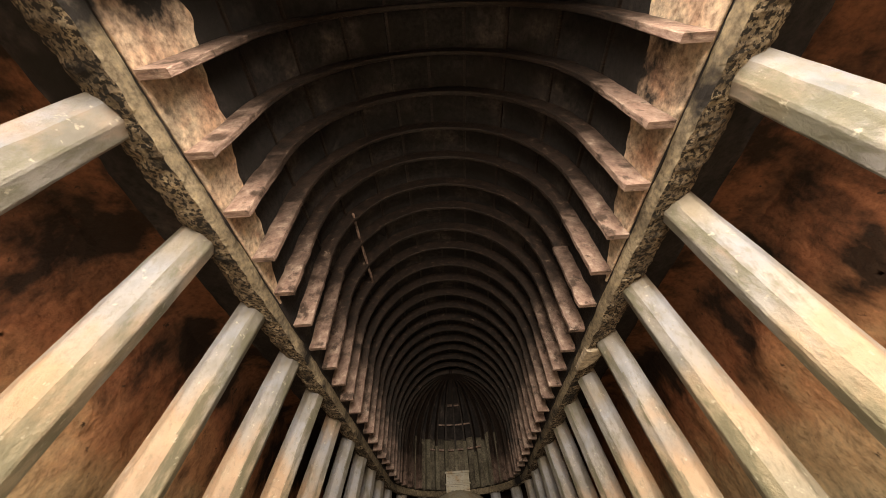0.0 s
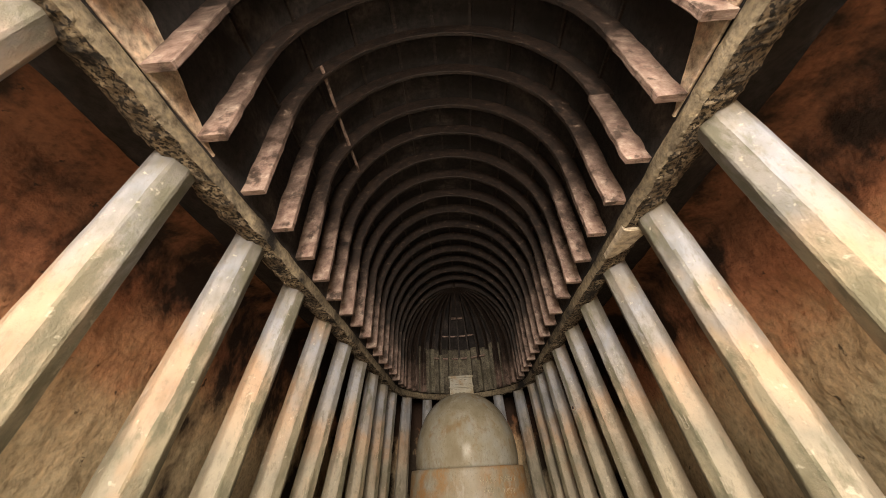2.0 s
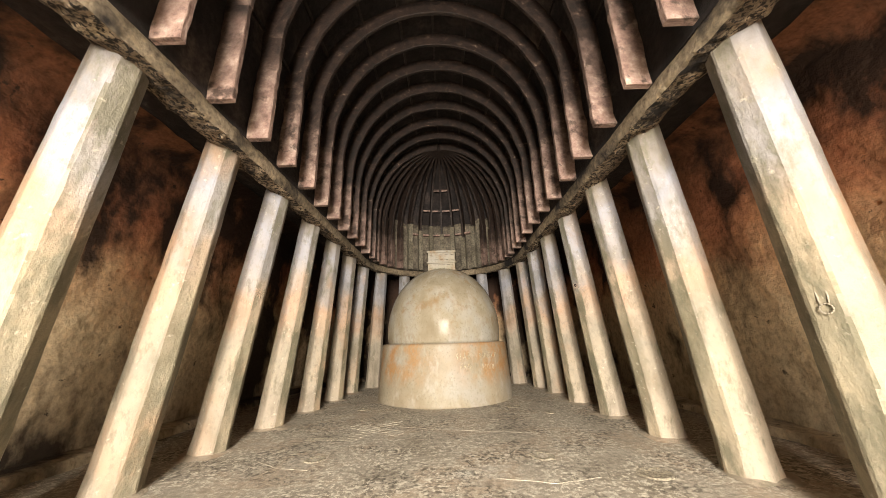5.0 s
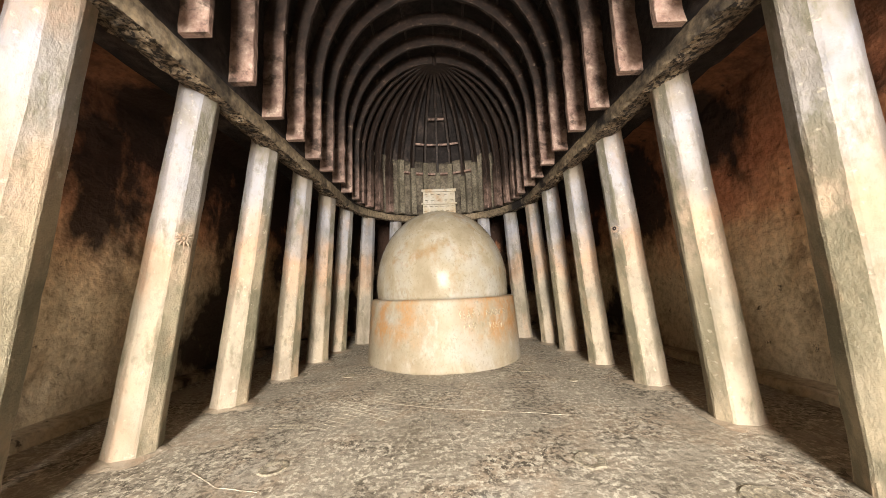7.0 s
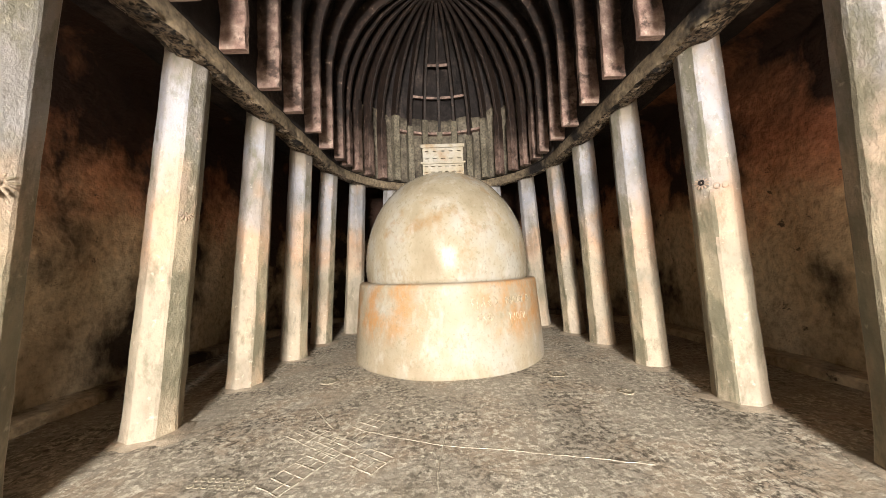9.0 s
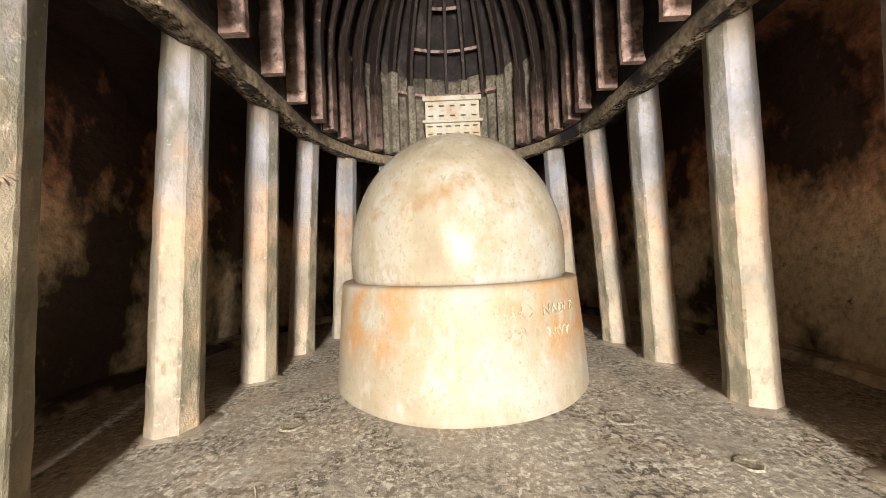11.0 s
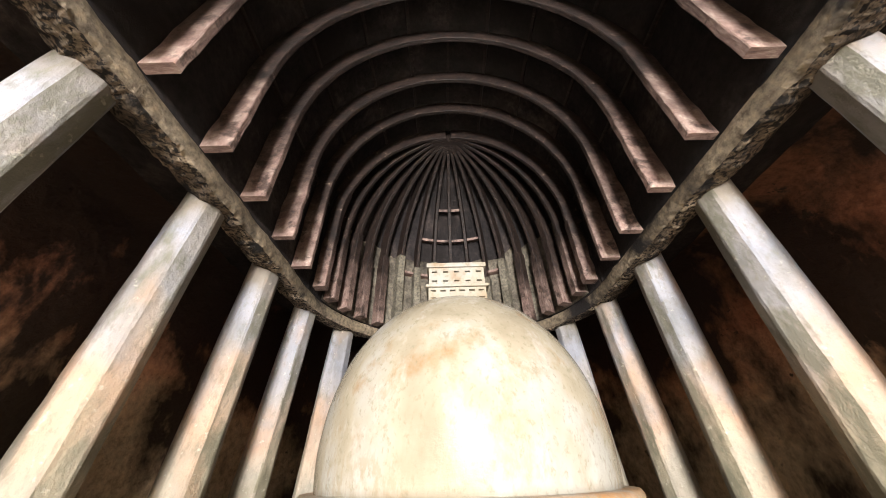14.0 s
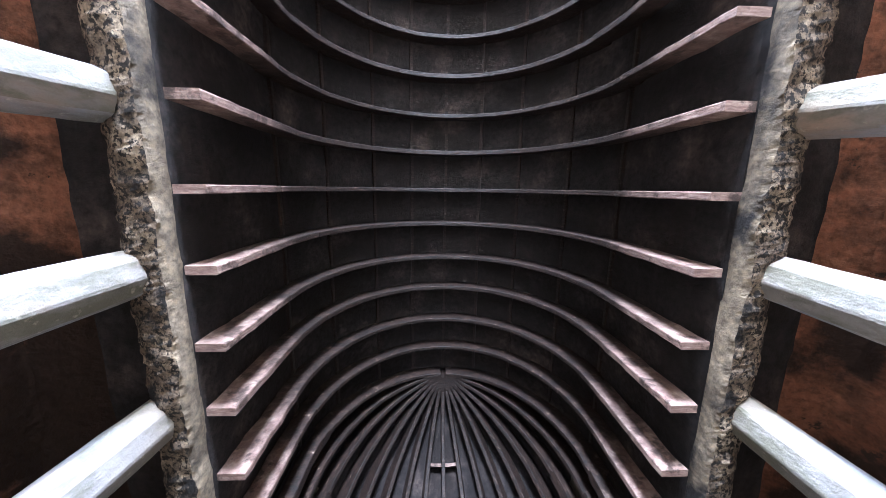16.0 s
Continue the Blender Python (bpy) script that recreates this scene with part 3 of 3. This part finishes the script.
# ---- the stupa ----
def turned(ring, n, seed, amount=0.012):
    bm = bmesh.new()
    rows = []
    for r, z in ring:
        row = []
        for i in range(n):
            a = 2 * math.pi * i / n
            q = r + (rough((math.cos(a) * r, math.sin(a) * r, z), 1.4, amount, seed) if r > 0.1 else 0)
            row.append(bm.verts.new((q * math.cos(a), q * math.sin(a), z)))
        rows.append(row)
    for a, b2 in zip(rows, rows[1:]):
        for i in range(n):
            f = bm.faces.new((a[i], a[(i + 1) % n], b2[(i + 1) % n], b2[i]))
            f.smooth = True
    bm.faces.new(rows[0][::-1])
    bm.faces.new(rows[-1])
    return bm


def stone_stupa():
    top = new("stupa")
    top.location = (0.0, 15.05, 0)
    drum = [(1.81, -0.05), (1.80, 0.05), (1.785, 0.3), (1.76, 0.7), (1.73, 1.05), (1.71, 1.28), (1.705, 1.34), (1.685, 1.372), (1.60, 1.38), (0.5, 1.38)]
    part("drum", turned(drum, 160, 1), DRUM, top, "cream stone drum with orange stains")
    dome = []
    for i in range(33):
        a = -0.22 + (math.pi / 2 + 0.22) * i / 32
        dome.append((max(0.02, 1.575 * math.cos(a) ** 0.95 if a > 0 else 1.575 * math.cos(a) ** 0.6), 1.70 + (1.80 if a > 0 else 1.55) * math.sin(a)))
    part("dome", turned(dome, 160, 5), STUPA, top, "smooth polished cream stone dome")
    return top


stupa = tagged(stone_stupa(), "rock-cut stupa of cream stone, drum, dome and railing box", "stupa")


def pierced_box(half, z0, z1, cols, rows, hole_w, hole_h):
    """A stone box whose four sides carry rows of small sunk openings."""
    bm = bmesh.new()
    xs, zs = [-half], [z0]
    for c in range(cols):
        m = -half + 2 * half * (c + 0.5) / cols
        xs += [m - hole_w / 2, m + hole_w / 2]
    for r in range(rows):
        m = z0 + (z1 - z0) * (r + 0.5) / rows
        zs += [m - hole_h / 2, m + hole_h / 2]
    xs.append(half)
    zs.append(z1)
    for k in range(4):
        turn = Matrix.Rotation(k * math.pi / 2, 4, "Z")
        for i in range(len(xs) - 1):
            for j in range(len(zs) - 1):
                hole = i % 2 == 1 and j % 2 == 1
                quad = [(xs[i], zs[j]), (xs[i + 1], zs[j]), (xs[i + 1], zs[j + 1]), (xs[i], zs[j + 1])]
                out = [bm.verts.new(turn @ Vector((x, -half, z))) for x, z in quad]
                if not hole:
                    bm.faces.new(out)
                    continue
                deep = [bm.verts.new(turn @ Vector((x, -half + 0.05, z))) for x, z in quad]
                bm.faces.new(deep)
                for q in range(4):
                    bm.faces.new((out[q], out[(q + 1) % 4], deep[(q + 1) % 4], deep[q]))
    for z in (z0, z1):
        bm.faces.new([bm.verts.new((x, y, z)) for x, y in ((-half, -half), (half, -half), (half, half), (-half, half))])
    bmesh.ops.remove_doubles(bm, verts=bm.verts, dist=0.0005)
    return bm


def slab_box(half, z0, z1, bevel=0.012):
    bm = bmesh.new()
    bmesh.ops.create_cube(bm, size=1.0, matrix=Matrix.LocRotScale((0, 0, (z0 + z1) / 2), None, (2 * half, 2 * half, z1 - z0)))
    bmesh.ops.bevel(bm, geom=bm.edges[:], offset=bevel, segments=2, affect="EDGES", profile=0.5)
    return bm


def harmika():
    """The stone box on the dome, in two storeys with sunk railing openings."""
    box = part("harmika", pierced_box(0.395, 3.28, 3.61, 6, 3, 0.075, 0.032), STUPA, stupa, "small stone railing box in two storeys")
    part("cornice", slab_box(0.435, 3.605, 3.648), STUPA, box)
    part("upper_box", pierced_box(0.39, 3.64, 3.93, 5, 2, 0.07, 0.026), STUPA, box)
    part("cornice", slab_box(0.425, 3.925, 3.995), STUPA, box)


harmika()


def scratched(text, a0, z, size, tilt=0.0):
    """Letters cut into the drum, one beside the other round its curve."""
    for i, ch in enumerate(text):
        cu = bpy.data.curves.new("letter", "FONT")
        cu.body, cu.size, cu.extrude = ch, size, 0.002
        cu.bevel_depth = 0.0035
        tmp = bpy.data.objects.new("letter", cu)
        me = bpy.data.meshes.new_from_object(tmp)
        bpy.data.objects.remove(tmp)
        me.materials.clear()
        me.materials.append(LETTER)
        a = a0 + i * size * 0.78 / 1.73
        ob = new("scratched_letter", me)
        r = 1.738 - 0.045 * (z - 1.0) + 0.006
        ob.matrix_world = Matrix.Translation((r * math.sin(a), -r * math.cos(a), z)) @ Matrix.Rotation(a, 4, "Z") @ Matrix.Rotation(radians(90), 4, "X") @ Matrix.Rotation(tilt, 4, "Z")
        ob.parent = stupa


scratched("NADIR", radians(29), 1.02, 0.155, radians(3))


def scribble(a0, a1, z, tall, n, seed):
    """A row of scratched strokes that no longer reads as writing."""
    rnd = random.Random(seed)
    bm = bmesh.new()
    for i in range(n):
        a = a0 + (a1 - a0) * i / n + rnd.uniform(-0.01, 0.01)
        pts = [(a + rnd.uniform(-0.018, 0.018), z + tall * (j / 3 - 0.5) + rnd.uniform(-0.02, 0.02)) for j in range(4)]
        last = None
        for b, h in pts:
            r = 1.738 - 0.045 * (h - 1.0)
            w = rnd.uniform(0.004, 0.008)
            row = [bm.verts.new(((r + o) * math.sin(b + e * w), -(r + o) * math.cos(b + e * w), h)) for e, o in ((-1, 0.001), (0, 0.009), (1, 0.001))]
            if last:
                for q in range(2):
                    bm.faces.new((last[q], row[q], row[q + 1], last[q + 1]))
            last = row
    part("scratched_marks", bm, LETTER, stupa, "worn scratched strokes, no longer readable")


scribble(radians(11), radians(25), 1.08, 0.15, 7, 3)
scribble(radians(14), radians(23), 0.86, 0.10, 6, 4)
scribble(radians(31), radians(45), 0.82, 0.10, 8, 5)
scribble(radians(5), radians(10), 0.62, 0.12, 5, 6)


# ---- purlins on the vault, and the rings of the apse ----
def vault_purlin(s0, seed):
    rnd = random.Random(seed)
    bm = bmesh.new()
    x, z = profile(s0, OFF)
    o = outward(s0)
    side = Vector((-o.z, 0, o.x))
    rings = []
    n = 60
    for i in range(n + 1):
        y = Y_MOUTH + 0.02 + (Y0 - Y_MOUTH - 0.1) * i / n
        w = 0.026 + 0.008 * noise.noise(Vector((y, seed, 0)))
        c = Vector((x, y, z)) + side * 0.015 * noise.noise(Vector((y * 0.7, seed, 4)))
        rings.append([bm.verts.new(c - o * 0.04 - side * w), bm.verts.new(c - o * 0.04 + side * w), bm.verts.new(c + o * 0.06 + side * w), bm.verts.new(c + o * 0.06 - side * w)])
    for r0, r1 in zip(rings, rings[1:]):
        for j in range(4):
            bm.faces.new((r0[j], r0[(j + 1) % 4], r1[(j + 1) % 4], r1[j]))
    bm.faces.new(rings[0][::-1])
    bm.faces.new(rings[-1])
    return tagged(part("vault_purlin", bm, WOOD, None), "long dark wooden strip running along the vault", "purlin", "purlins of the vault")


LIMB = BREAK_Z - SPRING
for k, deg in enumerate((8, 31, 54, 72.9, 90, 107.1, 126, 149, 172)):
    vault_purlin((LIMB + ARCH * (1 - deg / 180)) / (2 * LIMB + ARCH), 500 + k)


def loose_batten(y0, y1, s0, seed):
    """A pale split batten still nailed across some ribs on the shoulder of the vault."""
    bm = bmesh.new()
    x, z = profile(s0, 0.06)
    o = outward(s0)
    side = Vector((-o.z, 0, o.x))
    rings = []
    for i in range(13):
        y = y0 + (y1 - y0) * i / 12
        w = 0.019 + 0.006 * noise.noise(Vector((y * 2, seed, 0)))
        c = Vector((x, y, z)) + side * 0.02 * noise.noise(Vector((y, seed, 4)))
        rings.append([bm.verts.new(c - o * 0.02 - side * w), bm.verts.new(c - o * 0.02 + side * w), bm.verts.new(c + o * 0.02 + side * w), bm.verts.new(c + o * 0.02 - side * w)])
    for r0, r1 in zip(rings, rings[1:]):
        for j in range(4):
            bm.faces.new((r0[j], r0[(j + 1) % 4], r1[(j + 1) % 4], r1[j]))
    bm.faces.new(rings[0][::-1])
    bm.faces.new(rings[-1])
    return tagged(part("loose_batten", bm, PALE_WOOD, None), "thin pale split batten across the vault ribs", "batten")


loose_batten(5.5, 7.7, (LIMB + ARCH * (1 - 149 / 180)) / (2 * LIMB + ARCH), 7)


def apse_ring(s0, k, seed):
    """A short curved board between two neighbouring apse ribs."""
    bm = bmesh.new()
    x, z = profile(s0, 0.10)
    o = outward(s0)
    rings = []
    a0, a1 = math.pi * k / 16, math.pi * (k + 1) / 16
    for i in range(5):
        a = a0 + (a1 - a0) * i / 4
        w3 = Vector((math.cos(a), math.sin(a), 0))
        c = w3 * -x + Vector((0, Y0, z + 0.012 * noise.noise(Vector((i, seed, 1)))))
        out = w3 * -o.x + Vector((0, 0, o.z))
        up = out.cross(Vector((-w3.y, w3.x, 0))).normalized()
        rings.append([bm.verts.new(c - up * 0.03), bm.verts.new(c + up * 0.03), bm.verts.new(c + up * 0.03 + out * 0.2), bm.verts.new(c - up * 0.03 + out * 0.2)])
    for r0, r1 in zip(rings, rings[1:]):
        for j in range(4):
            bm.faces.new((r0[j], r0[(j + 1) % 4], r1[(j + 1) % 4], r1[j]))
    bm.faces.new(rings[0][::-1])
    bm.faces.new(rings[-1])
    return tagged(part("apse_board", bm, PALE_WOOD, None), "short pale curved board between two apse ribs", "board", "boards of the apse")


for s0, ks in ((0.215, (5, 6, 7, 8, 9, 10)), (0.285, (6, 7, 8, 9)), (0.345, (7, 8))):
    for k in ks:
        apse_ring(s0, k, 600 + k)


# ---- marks on the floor ----
def ground_z(x, y):
    return rough((x, y, 0), 0.7, 0.014) + rough((x, y, 3), 4, 0.004)


def ribbon(bm, points, width, seed, worn=-9.0):
    """A pale worn line on the floor."""
    last = None
    pts = []
    for (x0, y0), (x1, y1) in zip(points, points[1:]):
        n = max(2, int(math.hypot(x1 - x0, y1 - y0) / 0.04))
        pts += [(x0 + (x1 - x0) * i / n, y0 + (y1 - y0) * i / n) for i in range(n)]
    pts.append(points[-1])
    for i, (x, y) in enumerate(pts):
        a, b2 = pts[max(0, i - 1)], pts[min(len(pts) - 1, i + 1)]
        d = Vector((b2[0] - a[0], b2[1] - a[1], 0)).normalized()
        nrm = Vector((-d.y, d.x, 0))
        j = 0.008 * noise.noise(Vector((x * 9, y * 9, seed)))
        w = width * max(0.12, 0.7 + 1.1 * noise.noise(Vector((x * 9, y * 9, seed + 5))))
        if noise.noise(Vector((x * 6.5, y * 6.5, seed * 0.37 + 11))) < worn:
            last = None
            continue
        row = []
        for e, h in ((-1, 0.001), (0, 0.0045), (1, 0.001)):
            px, py = x + nrm.x * (e * w / 2 + j), y + nrm.y * (e * w / 2 + j)
            row.append(bm.verts.new((px, py, ground_z(px, py) + h)))
        if last:
            for q in range(2):
                bm.faces.new((last[q], row[q], row[q + 1], last[q + 1]))
        last = row


def game_board():
    bm = bmesh.new()
    c = Vector((-1.17, 11.68))
    for ang, length, seed in ((60, 0.66, 1), (-34, 0.60, 2)):
        d = Vector((math.cos(radians(ang)), math.sin(radians(ang))))
        nrm = Vector((-d.y, d.x))
        for e in (-1, -0.33, 0.33, 1):
            ribbon(bm, [tuple(c - d * length + nrm * e * 0.13), tuple(c + d * length + nrm * e * 0.13)], 0.022, seed + e, -0.28)
        for k in range(-6, 7):
            q = c + d * length * k / 6
            ribbon(bm, [tuple(q - nrm * 0.13), tuple(q + nrm * 0.13)], 0.020, seed + k, -0.28)
    return tagged(part("game_board", bm, CHALK, None), "cross-shaped game board scratched into the rock floor", "game board")


game_board()


def scratch(points, width, seed):
    bm = bmesh.new()
    ribbon(bm, points, width, seed)
    return tagged(part("floor_scratch", bm, CHALK, None), "thin pale crack line across the rock floor", "scratch", "scratches on the floor")


scratch([(-1.0, 11.95), (-0.6, 11.78), (-0.17, 11.62), (0.4, 11.50), (1.03, 11.34), (1.5, 11.2)], 0.018, 1)
scratch([(-0.127, 12.09), (-0.17, 11.62), (-0.22, 11.2), (-0.2, 10.9)], 0.015, 2)
scratch([(-2.4, 10.3), (-2.0, 10.05), (-1.6, 9.95)], 0.02, 4)
scratch([(-1.5, 8.9), (-0.7, 8.75), (0.2, 8.9)], 0.018, 5)
scratch([(0.6, 9.6), (1.2, 9.45), (1.7, 9.55)], 0.018, 6)
scratch([(-1.7, 12.55), (-1.45, 12.2), (-1.3, 12.0)], 0.016, 7)


def cup_mark(x, y, r, seed, ring=True):
    """A shallow round socket with a pale worn rim."""
    bm = bmesh.new()
    rows = []
    for q, h in ((1.15, 0.001), (1.0, 0.012), (0.8, 0.010), (0.55, 0.004), (0.2, 0.003)):
        row = []
        for i in range(20):
            a = 2 * math.pi * i / 20
            rr = r * q * (1 + 0.15 * noise.noise(Vector((math.cos(a) * 2, math.sin(a) * 2, seed))))
            px, py = x + rr * math.cos(a), y + rr * math.sin(a)
            row.append(bm.verts.new((px, py, ground_z(px, py) + h)))
        rows.append(row)
    for r0, r1 in zip(rows, rows[1:]):
        for i in range(20):
            bm.faces.new((r0[i], r0[(i + 1) % 20], r1[(i + 1) % 20], r1[i]))
    if not ring:
        bm.faces.new(rows[-1])
    else:
        bmesh.ops.delete(bm, geom=[f for f in bm.faces if min((v.co.xy - Vector((x, y))).length for v in f.verts) < r * 0.5], context="FACES")
    return tagged(part("cup_mark", bm, PECKED, None), "shallow round socket worn in the floor, pale rim", "cup mark", "cup marks in the floor")


def cup_rows():
    """Two rows of little cups pecked into the floor for a counting game."""
    bm = bmesh.new()
    for i in range(8):
        for j in range(2):
            x, y = -2.15 + 0.062 * i, 11.22 - 0.008 * i + 0.075 * j
            rows = []
            for q, h in ((0.030, 0.001), (0.023, 0.005), (0.015, 0.002)):
                rows.append([bm.verts.new((x + q * math.cos(a * 0.785), y + q * math.sin(a * 0.785), ground_z(x, y) + h)) for a in range(8)])
            for r0, r1 in zip(rows, rows[1:]):
                for a in range(8):
                    bm.faces.new((r0[a], r0[(a + 1) % 8], r1[(a + 1) % 8], r1[a]))
    return tagged(part("counting_game", bm, PECKED, None), "two rows of small cups pecked into the floor", "game board")


cup_rows()
for k, (x, y, r, ring) in enumerate(((1.27, 10.2, 0.13, True), (-1.65, 10.3, 0.12, True), (1.52, 13.35, 0.13, True), (-1.83, 13.43, 0.12, False), (2.3, 9.6, 0.16, False), (-0.6, 8.2, 0.1, True), (2.1, 12.6, 0.09, False))):
    cup_mark(x, y, r, k, ring)


# ---- carvings on the pillars ----
def on_face(pillar, base_lean, normal, z, off):
    """A frame on the face of a pillar whose outward normal is given, z metres up."""
    f = (z + 0.05) / (TOP_Z + 0.20)
    n = Vector(normal).normalized()
    p = base_lean * f + n * (0.232 - 0.04 * f + off) + Vector((0, 0, z))
    side = Vector((0, 0, 1)).cross(n)
    return p, side, n


def bead(bm, p, side, n, x, z, rx, rz, turn=0.0, high=0.009):
    """A small raised oval on a face."""
    m = Matrix((( side.x, 0, n.x, 0), (side.y, 0, n.y, 0), (0, 1, 0, 0), (0, 0, 0, 1)))
    m = Matrix.Translation(p + side * x + Vector((0, 0, z))) @ m @ Matrix.Rotation(turn, 4, "Z") @ Matrix.Diagonal((rx, rz, high, 1))
    bmesh.ops.create_icosphere(bm, subdivisions=1, radius=1.0, matrix=m)


def rosette(key, normal, z, r):
    pil = pillars[key]
    lean = Vector((-key[0] * (abs(pil.location.x) - TOP_X), -0.12 - FOOT[key[0]], 0))
    p, side, n = on_face(pil, lean, normal, z, -0.004)
    bm = bmesh.new()
    for i in range(12):
        a = 2 * math.pi * i / 12
        bead(bm, p, side, n, r * 0.62 * math.cos(a), r * 0.62 * math.sin(a), r * 0.36, r * 0.13, a)
    bead(bm, p, side, n, 0, 0, r * 0.2, r * 0.2)
    part("carved_rosette", bm, PILLAR, pil, "carved flower with twelve petals")


rosette((-1, 0), (0.924, -0.383, 0), 2.28, 0.085)
rosette((-1, -1), (0.924, -0.383, 0), 2.25, 0.10)
rosette((1, 0), (-0.924, -0.383, 0), 2.42, 0.08)


def peg_hole(key, normal, z, r):
    """A hole knocked into the heart of a carved flower, with a chipped rim; the dark of its depth is painted on."""
    pil = pillars[key]
    lean = Vector((-key[0] * (abs(pil.location.x) - TOP_X), -0.12 - FOOT[key[0]], 0))
    p, side, n = on_face(pil, lean, normal, z, 0.004)
    up = Vector((0, 0, 1))
    bm = bmesh.new()
    rows = []
    for q, h in ((1.25, 0.0), (1.0, 0.008), (0.8, 0.004), (0.5, -0.002)):
        rows.append([bm.verts.new(p + n * h + (side * math.cos(a) + up * math.sin(a)) * r * q * (1 + 0.14 * noise.noise(Vector((math.cos(a) * 2, math.sin(a) * 2, q))))) for a in (2 * math.pi * i / 14 for i in range(14))])
    for r0, r1 in zip(rows, rows[1:]):
        for i in range(14):
            bm.faces.new((r0[i], r0[(i + 1) % 14], r1[(i + 1) % 14], r1[i]))
    bm.faces.new(rows[-1])
    part("peg_hole", bm, SOOT, pil, "peg hole with a chipped rim, its dark depth painted on")


peg_hole((1, 0), (-0.924, -0.383, 0), 2.42, 0.026)


def carved_lines(key, normal, z, strokes, name, label):
    pil = pillars[key]
    lean = Vector((-key[0] * (abs(pil.location.x) - TOP_X), -0.12 - FOOT[key[0]], 0))
    p, side, n = on_face(pil, lean, normal, z, -0.004)
    bm = bmesh.new()
    for x, dz, rx, rz, turn in strokes:
        bead(bm, p, side, n, x, dz, rx, rz, turn, 0.008)
    part(name, bm, PILLAR, pil, label)


fan = [(0.07 * (i - 4) / 4, 0.055 + 0.012 * math.cos((i - 4) * 0.35), 0.035, 0.006, math.pi / 2 - (i - 4) * 0.08) for i in range(9)]
rings = []
for cx in (-0.035, 0.035):
    for i in range(10):
        a = 2 * math.pi * i / 10
        rings.append((cx + 0.026 * math.cos(a), -0.035 + 0.028 * math.sin(a), 0.010, 0.006, a + math.pi / 2))
carved_lines((1, 0), (-0.383, -0.924, 0), 2.40, fan + rings, "carved_emblem", "carved fan above two rings")
loop = []
for cx, cz, rr in ((-0.03, 0.11, 0.03), (0.03, 0.11, 0.03), (0.0, -0.12, 0.035)):
    for i in range(12):
        a = 2 * math.pi * i / 12
        loop.append((cx + rr * math.cos(a), cz + rr * math.sin(a), 0.010, 0.006, a + math.pi / 2))
loop += [(-0.028, -0.01, 0.09, 0.007, math.pi / 2 + 0.05), (0.028, -0.01, 0.09, 0.007, math.pi / 2 - 0.05)]
carved_lines((1, -3), (-0.924, -0.383, 0), 1.70, loop, "carved_emblem", "carved looped emblem")


# ---- mortar smeared round some pillar feet ----
def mortar(key, seed):
    pil = pillars[key]
    bm = bmesh.new()
    rows = []
    for q, h in ((0.20, 0.035), (0.255, 0.03), (0.30, 0.016), (0.37, 0.003)):
        row = []
        for i in range(28):
            a = 2 * math.pi * i / 28
            rr = q * (1 + (q - 0.2) * 2.6 * noise.noise(Vector((math.cos(a) * 1.7, math.sin(a) * 1.7, seed))))
            x, y = rr * math.cos(a), rr * math.sin(a)
            row.append(bm.verts.new((x, y, ground_z(pil.location.x + x, pil.location.y + y) + h)))
        rows.append(row)
    for r0, r1 in zip(rows, rows[1:]):
        for i in range(28):
            f = bm.faces.new((r0[i], r0[(i + 1) % 28], r1[(i + 1) % 28], r1[i]))
            f.smooth = True
    part("mortar_skirt", bm, PILLAR, pil, "smear of pale mortar round the foot")


for key in pillars:
    mortar(key, 7 * key[0] + 1.7 * key[1])
